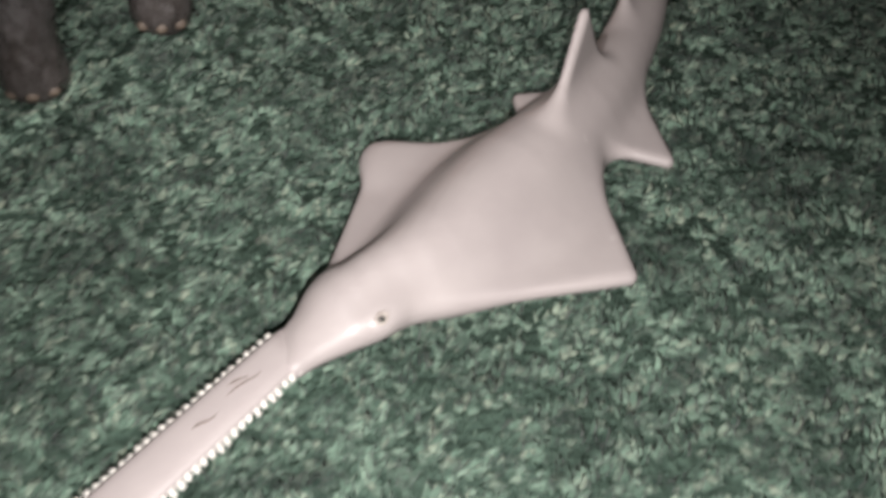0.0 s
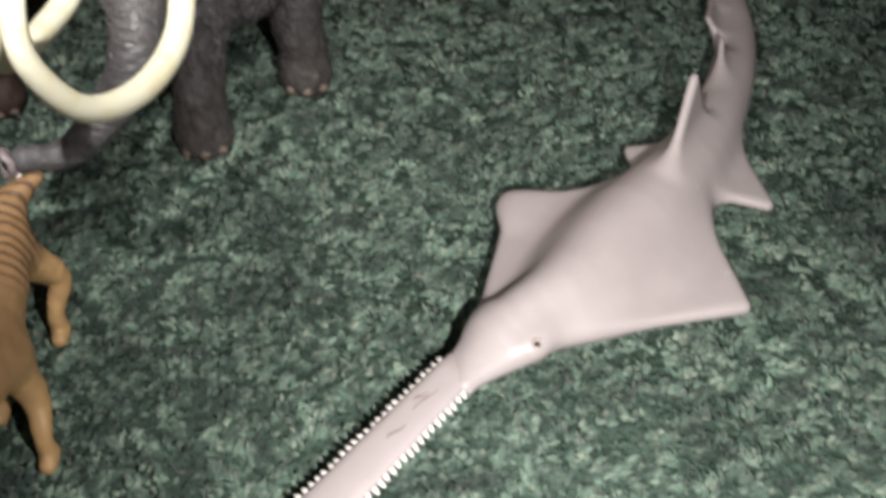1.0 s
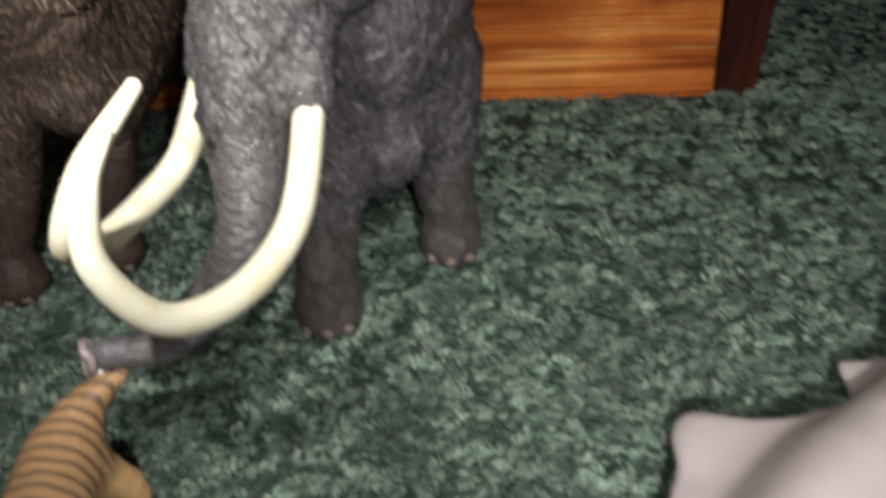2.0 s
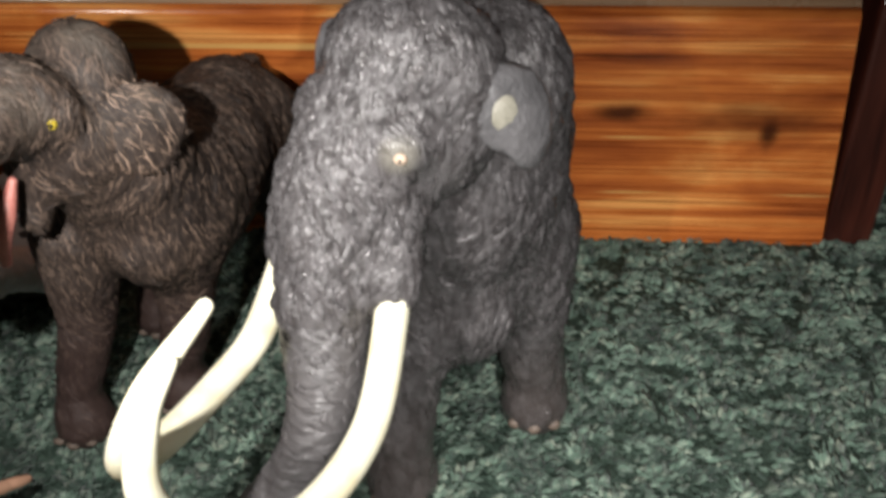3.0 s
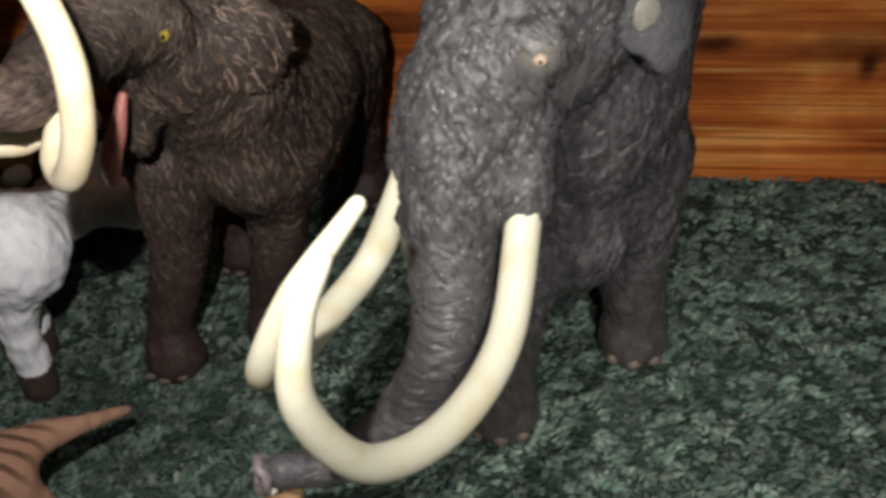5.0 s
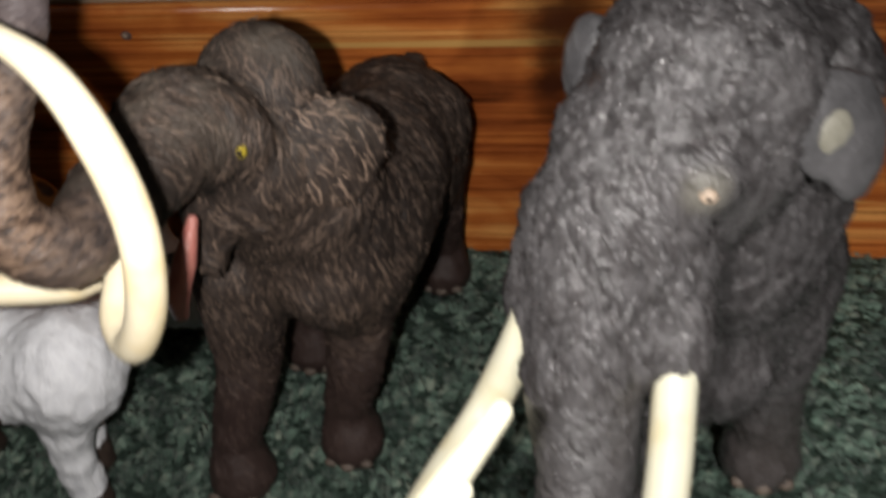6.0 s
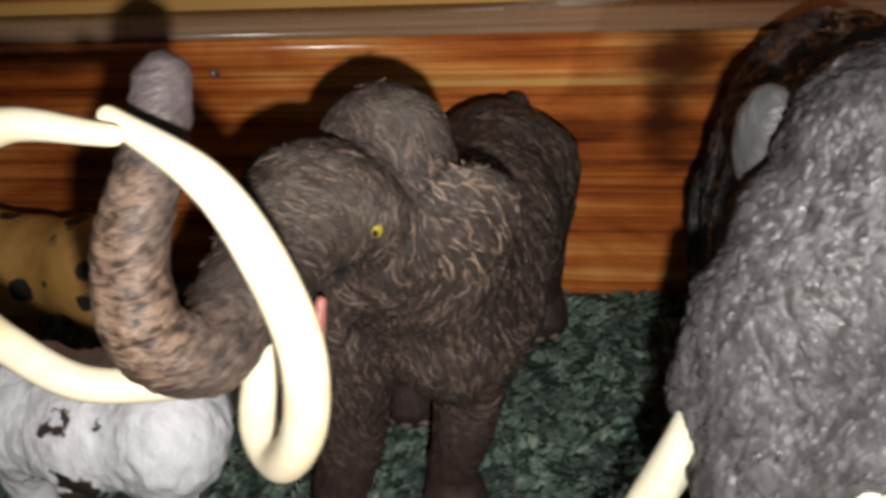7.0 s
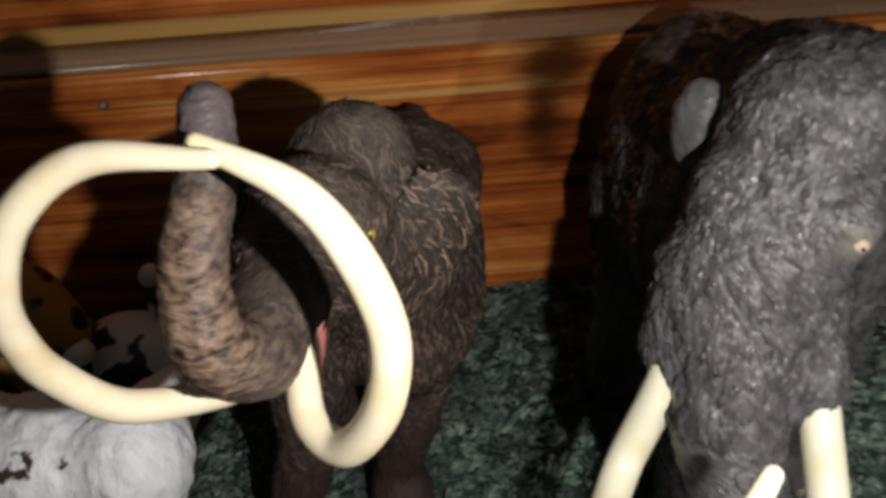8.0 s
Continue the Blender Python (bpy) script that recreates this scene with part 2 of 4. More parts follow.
def striped_material(name, base, light, stripe, spacing, way, rump):
    """Tan vinyl with dark stripes across the back that fade down the sides."""
    n = Nodes(name, 0.5, spec=0.35)
    w = n.t.nodes.new("ShaderNodeTexWave")
    w.wave_type, w.bands_direction = "BANDS", "X"
    n.put(w.inputs["Vector"], n.mapped((1, 1, 1), (0, 0, way)))
    w.inputs["Scale"].default_value = spacing
    w.inputs["Distortion"].default_value = 1.6
    w.inputs["Detail Scale"].default_value = 2.0
    col = n.ramp(n.noise(60, 4), (0.3, base), (0.7, light))
    back = n.grey(n.away((0, 0, 0), (0, 0, 1)), 0.030, 0.042)
    col = n.mix(n.sums("MULTIPLY", back, 0.55), col, n.mix(1.0, col, (0.74, 0.66, 0.72), "MULTIPLY"))
    mask = n.sums("MULTIPLY", n.grey(w.outputs["Fac"], 0.48, 0.90, 0.0, 0.85), n.sums("MULTIPLY", back, n.grey(n.away(rump), 0.018, 0.030, 1.0, 0.0)))
    return n.done(n.mix(mask, col, stripe), normal=n.bump(n.noise(420, 4), 0.0005, 0.5))


def white_fur_material():
    n = Nodes("white_fur", 0.6, spec=0.3)
    g = n.noise(300, 4, 0.6, co=n.mapped((1, 1, 0.4)), distort=0.5)
    col = n.ramp(g, (0.3, (0.70, 0.70, 0.73)), (0.7, (0.88, 0.88, 0.90)))
    patch = n.noise(95, 3, 0.6, co=n.mapped((1, 1.6, 0.8), loc=(0.4, 0.1, 0.2)))
    col = n.mix(n.grey(n.sums("ADD", n.away((0.002, -0.010, 0.072), (0.40, 1.2, 1)), n.sums("MULTIPLY", patch, 0.010)), 0.0101, 0.0108, 1.0, 0.0), col, (0.05, 0.032, 0.024))
    col = n.mix(n.grey(n.sums("ADD", n.away((0.002, -0.014, 0.050), (1, 1, 0.8)), n.sums("MULTIPLY", patch, 0.012)), 0.0125, 0.0133, 1.0, 0.0), col, (0.05, 0.032, 0.024))
    hoof = n.grey(n.sums("ADD", n.away((0, 0, 0), (0, 0, 1)), n.sums("MULTIPLY", g, 0.002)), 0.0125, 0.0135, 1.0, 0.0)
    return n.done(n.mix(hoof, col, (0.05, 0.034, 0.027)), normal=n.bump(g, 0.0012, 0.8))


def spotted_material():
    n = Nodes("spotted_yellow", 0.5, spec=0.35)
    d = n.sums("ADD", n.cells(88, rand=0.8), n.sums("MULTIPLY", n.noise(160, 3), 0.25))
    col = n.ramp(n.noise(50, 3), (0.3, (0.29, 0.145, 0.035)), (0.7, (0.40, 0.22, 0.065)))
    return n.done(n.mix(n.grey(d, 0.46, 0.53, 1.0, 0.0), col, (0.02, 0.016, 0.014)))


def pied_material():
    n = Nodes("black_and_white_vinyl", 0.45)
    d = n.noise(70, 2, 0.4, co=n.mapped((1, 1, 1.4), loc=(0.31, 0.2, 0.1)))
    top = n.grey(n.away((0, 0, 0.036), (0, 0, 1)), 0.006, 0.012, 0.12, 0.0)
    return n.done(n.mix(n.grey(n.sums("ADD", d, top), 0.60, 0.62), (0.022, 0.019, 0.02), (0.68, 0.67, 0.67)))


CARPET, BACKING = carpet_material(), backing_material()
DARK_WOOD = dark_wood_material()
GREY, BROWN, TRUNK = grey_hide_material(), brown_hide_material("brown_hair", (0.225, 0.155, 0.115)), trunk_material()
BROWN_LOCKS = brown_hide_material("brown_strands", (0.225, 0.155, 0.115), 0.65)
EAR_LOCKS = brown_hide_material("pale_brown_strands", (0.36, 0.25, 0.185), 0.85)
BROWN_EAR = brown_hide_material("pale_brown_hair", (0.20, 0.14, 0.10))
GREY_TRUNK = grey_trunk_material()
IVORY = ivory_material("pale_ivory", (0.74, 0.71, 0.55))
CREAM = ivory_material("cream_ivory", (0.80, 0.71, 0.52))
VINYL = sawfish_material()
TOOTH = plain_material("tooth_white", (0.62, 0.58, 0.55), (0.75, 0.72, 0.68), 0.4)
SMOOTH_GREY = plain_material("smooth_grey_skin", (0.072, 0.070, 0.073), (0.122, 0.118, 0.122), 0.38, 160, 0.0012)
NOSTRIL = plain_material("pink_grey_skin", (0.19, 0.155, 0.158), (0.27, 0.225, 0.228), 0.35, 200)
PALE_PAINT = plain_material("pale_paint", (0.20, 0.19, 0.15), (0.29, 0.275, 0.225), 0.5, 260)
BLACK = plain_material("black_paint", (0.012, 0.010, 0.010), (0.02, 0.016, 0.015), 0.2)
EYE_RING = plain_material("eye_socket_paint", (0.36, 0.25, 0.18), (0.5, 0.4, 0.31), 0.45, 400)
EYE_RIM = plain_material("pale_eye_rim", (0.42, 0.36, 0.34), (0.58, 0.52, 0.47), 0.4, 400)
YELLOW_EYE = plain_material("amber_eye", (0.30, 0.22, 0.02), (0.42, 0.33, 0.04), 0.2, 500)
PINK = plain_material("pink_mouth", (0.36, 0.12, 0.10), (0.47, 0.19, 0.155), 0.28, 300, 0.0008)
SCUFF = plain_material("scuff_brown", (0.07, 0.045, 0.035), (0.12, 0.08, 0.065), 0.6, 400)
NAIL_TAN = plain_material("toenail_tan", (0.085, 0.064, 0.052), (0.15, 0.115, 0.09), 0.5, 400)
LEDGE = ledge_material()
WALL_PAINT = plain_material("wall_paint", (0.42, 0.40, 0.37), (0.47, 0.45, 0.42), 0.8, 6, 0.001)


# ---- mesh helpers ----
def thing(name, at, label, category, group="", kind=""):
    ob = new(name)
    ob.empty_display_size = 0.01
    ob.location = at
    return tagged(ob, label, category, group, kind)


def place_of(ob):
    v = Vector(ob.location)
    while ob.parent:
        ob = ob.parent
        v += ob.location
    return v


def mesh_part(name, verts, faces, material, parent=None, label="", smooth=True):
    """One mesh object from world places, under a thing or a part of it."""
    base = place_of(parent) if parent else Vector((0, 0, 0))
    me = bpy.data.meshes.new(name)
    me.from_pydata([tuple(Vector(v) - base) for v in verts], [], faces)
    me.materials.append(material)
    if smooth:
        me.polygons.foreach_set("use_smooth", [True] * len(me.polygons))
    me.update()
    ob = new(name, me)
    if parent:
        ob.parent = parent
    return tagged(ob, label)


def part(name, bm, material, parent=None, label="", smooth=True):
    base = place_of(parent) if parent else Vector((0, 0, 0))
    bmesh.ops.translate(bm, verts=bm.verts, vec=-base)
    bmesh.ops.recalc_face_normals(bm, faces=bm.faces)
    me = bpy.data.meshes.new(name)
    bm.to_mesh(me)
    bm.free()
    me.materials.append(material)
    if smooth:
        me.polygons.foreach_set("use_smooth", [True] * len(me.polygons))
    ob = new(name, me)
    if parent:
        ob.parent = parent
    return tagged(ob, label)


def box(lo, hi, bevel=0.0, segments=2):
    bm = bmesh.new()
    bmesh.ops.create_cube(bm, size=1)
    for v in bm.verts:
        v.co = [l + (c + 0.5) * (h - l) for c, l, h in zip(v.co, lo, hi)]
    if bevel:
        bmesh.ops.bevel(bm, geom=bm.edges[:], offset=bevel, segments=segments, profile=0.5, affect="EDGES")
    return bm


def ball(at, radii, turn=(0, 0, 0), seg=16):
    bm = bmesh.new()
    bmesh.ops.create_uvsphere(bm, u_segments=seg, v_segments=seg // 2 + 2, radius=1)
    m = pose(*at, *turn) @ Matrix.Diagonal((*radii, 1))
    bmesh.ops.transform(bm, matrix=m, verts=bm.verts)
    return bm


def spline(points, per=8):
    """Catmull-Rom through the points."""
    p = np.array(points, float)
    p = np.vstack([2 * p[0] - p[1], p, 2 * p[-1] - p[-2]])
    u = np.linspace(0, 1, per, endpoint=False)[:, None]
    out = [0.5 * (2 * b + (c - a) * u + (2 * a - 5 * b + 4 * c - d) * u ** 2 + (3 * b - a - 3 * c + d) * u ** 3) for a, b, c, d in zip(p[:-3], p[1:-2], p[2:-1], p[3:])]
    return np.vstack(out + [p[-2:-1]])


def tube(points, radii, sides=16, per=8, rough=0.0):
    """A tapering tube along a smooth line, with rounded ends."""
    line = spline(points, per)
    rad = np.interp(np.linspace(0, 1, len(line)), np.linspace(0, 1, len(radii)), radii)
    tang = np.gradient(line, axis=0)
    tang /= np.linalg.norm(tang, axis=1)[:, None]
    side = np.cross(tang[0], (0.31, 0.22, 0.92))
    rings = []

    def ring(c, r):
        s = side / np.linalg.norm(side)
        w = np.cross(t, s)
        a = np.linspace(0, 2 * math.pi, sides, endpoint=False)[:, None]
        return c + r * (np.cos(a) * s + np.sin(a) * w)

    for i, (c, t, r) in enumerate(zip(line, tang, rad)):
        side = side - t * (side @ t)
        side /= np.linalg.norm(side)
        if i == 0:
            rings += [ring(c - t * r * math.sin(a), r * math.cos(a)) for a in (1.4, 0.9, 0.45)]
        rings.append(ring(c, r))
        if i == len(line) - 1:
            rings += [ring(c + t * r * math.sin(a), r * math.cos(a)) for a in (0.45, 0.9, 1.4)]
    v = np.vstack(rings)
    if rough:
        v = v + rough * (np.random.rand(*v.shape) - 0.5)
    n = len(rings)
    faces = [(i * sides + j, i * sides + (j + 1) % sides, (i + 1) * sides + (j + 1) % sides, (i + 1) * sides + j) for i in range(n - 1) for j in range(sides)]
    faces += [tuple(range(sides))[::-1], tuple(range((n - 1) * sides, n * sides))]
    return v.tolist(), faces


# ---- modelling clay: blended solids, meshed on a fine grid ----
def cap(a, b, ra, rb):
    """A tapering limb from a to b."""
    a, b = np.array(a, float), np.array(b, float)

    def f(p):
        d = b - a
        h = np.clip((p - a) @ d / (d @ d), 0, 1)
        return np.linalg.norm(p - a - h[..., None] * d, axis=-1) - (ra + (rb - ra) * h)
    return f, np.minimum(a - ra, b - rb), np.maximum(a + ra, b + rb)


def lump(c, r, turn=(0, 0, 0)):
    """An egg with radii r, turned by degrees."""
    c, r = np.array(c, float), np.array(r, float)
    m = np.array(Euler([radians(a) for a in turn]).to_matrix())

    def f(p):
        q = (p - c) @ m
        k0 = np.linalg.norm(q / r, axis=-1)
        k1 = np.linalg.norm(q / r ** 2, axis=-1)
        return k0 * (k0 - 1) / np.maximum(k1, 1e-9)
    return f, c - r.max(), c + r.max()


def web(a, b, c, r):
    """A thin flap between three places, with thickness 2 r."""
    a, b, c = (np.array(v, float) for v in (a, b, c))

    def f(p):
        ba, cb, ac = b - a, c - b, a - c
        n = np.cross(ba, ac)
        pa, pb, pc = p - a, p - b, p - c

        def edge(e, q):
            return ((e * np.clip((q @ e) / (e @ e), 0, 1)[..., None] - q) ** 2).sum(-1)
        inside = np.sign(pa @ np.cross(ba, n)) + np.sign(pb @ np.cross(cb, n)) + np.sign(pc @ np.cross(ac, n)) < 2
        d = np.where(inside, np.minimum(np.minimum(edge(ba, pa), edge(cb, pb)), edge(ac, pc)), (pa @ n) ** 2 / (n @ n))
        return np.sqrt(d) - r
    return f, np.minimum(np.minimum(a, b), c) - r, np.maximum(np.maximum(a, b), c) + r


def limb(points, radii, per=4):
    """A chain of limbs along a smooth line."""
    line = spline(points, per)
    rad = np.interp(np.linspace(0, 1, len(line)), np.linspace(0, 1, len(radii)), radii)
    caps = [cap(a, b, ra, rb) for a, b, ra, rb in zip(line[:-1], line[1:], rad[:-1], rad[1:])]
    return [(lambda p: np.min([c[0](p) for c in caps], axis=0), np.min([c[1] for c in caps], axis=0), np.max([c[2] for c in caps], axis=0))]


def clay(solids, step, blend):
    """Vertices and quads of the smooth union of solids."""
    lo = np.min([s[1] for s in solids], axis=0) - 3 * step
    hi = np.max([s[2] for s in solids], axis=0) + 3 * step
    n = np.ceil((hi - lo) / step).astype(int) + 1
    field = np.full(n, 0.02)
    for f, a, b in solids:
        i0 = np.maximum(((a - lo - 3 * blend) / step).astype(int), 0)
        i1 = np.minimum(((b - lo + 3 * blend) / step).astype(int) + 2, n)
        ax = [lo[k] + step * np.arange(i0[k], i1[k]) for k in range(3)]
        p = np.stack(np.meshgrid(*ax, indexing="ij"), -1)
        box_ = tuple(slice(i, j) for i, j in zip(i0, i1))
        old, d = field[box_], f(p)
        h = np.maximum(blend - np.abs(old - d), 0) / blend
        field[box_] = np.minimum(old, d) - h * h * blend / 4
    s = field < 0
    corners = [(i, j, k) for i in (0, 1) for j in (0, 1) for k in (0, 1)]
    m = n - 1
    cut = lambda arr, c: arr[c[0]:c[0] + m[0], c[1]:c[1] + m[1], c[2]:c[2] + m[2]]
    count = sum(cut(s, c).astype(int) for c in corners)
    act = (count > 0) & (count < 8)
    total, weight = np.zeros((act.sum(), 3)), np.zeros(act.sum())
    val = {c: cut(field, c)[act] for c in corners}
    for c in corners:
        for k in range(3):
            if c[k] == 0:
                e = tuple(1 if q == k else c[q] for q in range(3))
                a, b = val[c], val[e]
                cross = (a < 0) != (b < 0)
                t = np.where(cross, a / np.where(cross, a - b, 1), 0)
                q = np.tile(np.array(c, float), (len(a), 1))
                q[:, k] = t
                total += q * cross[:, None]
                weight += cross
    cell = np.argwhere(act)
    verts = lo + step * (cell + total / weight[:, None])
    index = np.full(m, -1)
    index[act] = np.arange(len(cell))
    faces = []
    for k in range(3):
        u, v = (k + 1) % 3, (k + 2) % 3
        sl = [slice(1, m[q]) for q in range(3)]
        sl[k] = slice(0, m[k])
        up = list(sl)
        up[k] = slice(1, m[k] + 1)
        a, b = s[tuple(sl)], s[tuple(up)]
        for flip, mask in ((False, a & ~b), (True, ~a & b)):
            at = np.argwhere(mask) + [0 if q == k else 1 for q in range(3)]
            du, dv = np.eye(3, dtype=int)[u], np.eye(3, dtype=int)[v]
            quad = [index[tuple((at - x).T)] for x in (0 * du, du, du + dv, dv)]
            if flip:
                quad = quad[::-1]
            faces.append(np.stack(quad, 1))
    return verts, np.vstack(faces)


def hair_locks(v, nor, count, length, width, height, comb, keep, seed):
    """Raised spindle-shaped locks of sculpted hair, combed along the skin; keep: chance of hair at each place."""
    rng = np.random.default_rng(seed)
    pick = rng.permutation(len(v))
    pick = pick[rng.uniform(0, 1, len(pick)) < keep[pick]][:count]
    c, n = v[pick], nor[pick]
    flow = np.tile(np.array(comb, float), (len(c), 1))
    along = flow - n * (flow * n).sum(1)[:, None]
    along += 0.02 * np.cross(n, (1.0, 0.3, 0.2))
    along /= np.linalg.norm(along, axis=1)[:, None]
    side = np.cross(n, along)
    turn = np.array([1.3 * noise.noise(Vector(q) * 55) for q in c]) + rng.normal(0, 0.22, len(c))
    along, side = along * np.cos(turn)[:, None] + side * np.sin(turn)[:, None], side * np.cos(turn)[:, None] - along * np.sin(turn)[:, None]
    long = (length * rng.uniform(0.6, 1.3, len(c)))[:, None]
    wide = (width * rng.uniform(0.7, 1.3, len(c)))[:, None]
    tall = (height * rng.uniform(0.5, 1.3, len(c)))[:, None]
    bend = rng.normal(0, 0.16, len(c))[:, None]
    verts = np.zeros((len(c), 12, 3))
    for i, (u, w, h) in enumerate(((0.0, 0.3, -0.1), (0.3, 1.0, 0.8), (0.7, 0.8, 1.0), (1.0, 0.12, 0.25))):
        mid = c + along * long * (u - 0.45) + side * bend * long * (u - 0.45) ** 2 * 4 - n * 22 * (long * (u - 0.45)) ** 2
        for j, (a, b) in enumerate(((-1, -0.5), (0, 1), (1, -0.5))):
            verts[:, i * 3 + j] = mid + side * wide * w * a + n * tall * (h * b if b > 0 else b)
    face = np.array([(i * 3 + j, i * 3 + j + 1, i * 3 + j + 4, i * 3 + j + 3) for i in range(3) for j in range(2)])
    return verts.reshape(-1, 3), (face[None] + 12 * np.arange(len(c))[:, None, None]).reshape(-1, 4)


def clay_part(name, solids, step, blend, material, parent=None, label="", fuzz=0.0, grain=300.0, stretch=1.0, calm=(), locks=None):
    """A blended solid as one mesh; fuzz: relief of its surface in metres; calm: (place, radius) of smoother skin; locks: hair."""
    v, f = clay(solids, step, blend)
    base = np.array(place_of(parent)) if parent else np.zeros(3)
    me = bpy.data.meshes.new(name)
    v = v - base
    me.vertices.add(len(v))
    me.vertices.foreach_set("co", v.ravel())
    me.loops.add(f.size)
    me.loops.foreach_set("vertex_index", f.ravel())
    me.polygons.add(len(f))
    me.polygons.foreach_set("loop_start", np.arange(0, f.size, 4))
    me.update(calc_edges=True)
    if fuzz:
        nor = np.zeros(v.size)
        me.vertices.foreach_get("normal", nor)
        nor = nor.reshape(-1, 3)
        amount = np.array([noise.noise(Vector((x * grain, y * grain, z * grain * stretch))) for x, y, z in v])
        amount += 0.4 * np.array([noise.noise(Vector((x * grain * 2.3, y * grain * 2.3, z * grain * stretch * 1.6))) for x, y, z in v])
        for at, reach in calm:
            amount *= 0.25 + 0.75 * np.clip(np.linalg.norm(v + base - np.array(at), axis=1) / reach - 0.4, 0, 1)
        v = v + nor * (fuzz * amount)[:, None]
        me.vertices.foreach_set("co", v.ravel())
        me.update()
    if locks:
        me.vertices.foreach_get("normal", nor := np.zeros(v.size))
        keep = locks["where"](v + base)
        for at, reach in calm:
            keep = keep * np.clip(np.linalg.norm(v + base - np.array(at), axis=1) / reach - 0.3, 0, 1)
        lv, lf = hair_locks(v, nor.reshape(-1, 3), locks["count"], *locks["size"], locks["comb"], keep, locks["seed"])
    me.polygons.foreach_set("use_smooth", [True] * len(f))
    me.materials.append(material)
    me.update()
    ob = new(name, me)
    if parent:
        ob.parent = parent
    if locks:
        tagged(mesh_part("hair", (lv + base).tolist(), lf.tolist(), locks.get("material", material), ob, "combed raised locks of sculpted hair"), kind="stuff")
    return tagged(ob, label)


# ---- the room ----
floor_ob = part("floor", box((-2.0, -2.0, -0.05), (2.2, 1.4, -0.0018)), BACKING, None, "dark green carpet over the whole room")
tagged(floor_ob, kind="structure")
for name, lo, hi in (("wall_north", (-2.1, 1.4, -0.05), (2.3, 1.5, 2.4)), ("wall_south", (-2.1, -2.1, -0.05), (2.3, -2.0, 2.4)),
                     ("wall_west", (-2.1, -2.0, -0.05), (-2.0, 1.4, 2.4)), ("wall_east", (2.2, -2.0, -0.05), (2.3, 1.4, 2.4))):
    tagged(part(name, box(lo, hi), WALL_PAINT, None, "plain painted room surface in the dark", False), kind="structure")


def carpet_pile():
    """Clumps of bent, tapering yarn that lean together, thick near the toys."""
    rng = np.random.default_rng(5)
    spots = []
    for x0, x1, y0, y1, gap in ((-0.27, 0.34, 0.02, 0.430, 0.0045), (0.19, 0.36, 0.424, 0.72, 0.0056), (0.34, 0.62, 0.03, 0.72, 0.0056)):
        xs, ys = np.meshgrid(np.arange(x0, x1, gap), np.arange(y0, y1, gap))
        p = np.stack([xs.ravel(), ys.ravel()], 1)
        spots.append(np.column_stack([p + rng.uniform(-0.6, 0.6, p.shape) * gap, np.full(len(p), gap)]))
    s = np.vstack(spots)
    n, each = len(s), 7
    swell = np.array([0.0022 * noise.noise(Vector((x * 110, y * 110, 3))) for x, y, _ in s])
    drift = np.array([2.2 * noise.noise(Vector((x * 45, y * 45, 8))) for x, y, _ in s])
    lean = np.repeat(drift + rng.uniform(-1.5, 1.5, n), each) + rng.uniform(-0.7, 0.7, n * each)
    high = np.repeat(rng.uniform(0.0030, 0.0058, n), each) * rng.uniform(0.8, 1.12, n * each)
    swell, gap = np.repeat(swell, each), np.repeat(s[:, 2], each)
    foot = np.repeat(s[:, :2], each, 0) + rng.normal(0, 0.27, (n * each, 2)) * gap[:, None]
    n *= each
    reach = rng.uniform(0.5, 1.35, n) * gap
    wide = rng.uniform(0.19, 0.33, n) * gap
    lev = ((0.0, 0.8, 0.0), (0.5, 1.1, 0.22), (0.86, 1.0, 0.62), (1.0, 0.2, 1.0))
    sides = 3
    verts = np.zeros((n, len(lev) * sides, 3))
    for i, (h, w, r) in enumerate(lev):
        for j in range(sides):
            a = 2 * math.pi * j / sides + 0.6
            along, across = math.cos(a) * wide * w * 0.7, math.sin(a) * wide * w
            verts[:, i * sides + j, 0] = foot[:, 0] + np.cos(lean) * (reach * r + along) - np.sin(lean) * across
            verts[:, i * sides + j, 1] = foot[:, 1] + np.sin(lean) * (reach * r + along) + np.cos(lean) * across
            verts[:, i * sides + j, 2] = -0.0042 + high * (h - 0.22 * h * h * reach / gap) + swell - along * 0.6 * h
    face = [(i * sides + j, i * sides + (j + 1) % sides, (i + 1) * sides + (j + 1) % sides, (i + 1) * sides + j) for i in range(len(lev) - 1) for j in range(sides)]
    quads = (np.array(face)[None] + (np.arange(n) * len(lev) * sides)[:, None, None]).reshape(-1, 4)
    me = bpy.data.meshes.new("carpet_pile")
    me.vertices.add(verts.size // 3)
    me.vertices.foreach_set("co", verts.ravel())
    me.loops.add(quads.size)
    me.loops.foreach_set("vertex_index", quads.ravel())
    me.polygons.add(len(quads))
    me.polygons.foreach_set("loop_start", np.arange(0, quads.size, 4))
    me.update(calc_edges=True)
    me.polygons.foreach_set("use_smooth", [True] * len(quads))
    me.materials.append(CARPET)
    return tagged(new("carpet_pile", me), "mottled dark green cut pile of the carpet", "carpet", kind="stuff")


carpet_pile()


# ---- cedar chest by the wall ----
WALL_Y = 0.4255


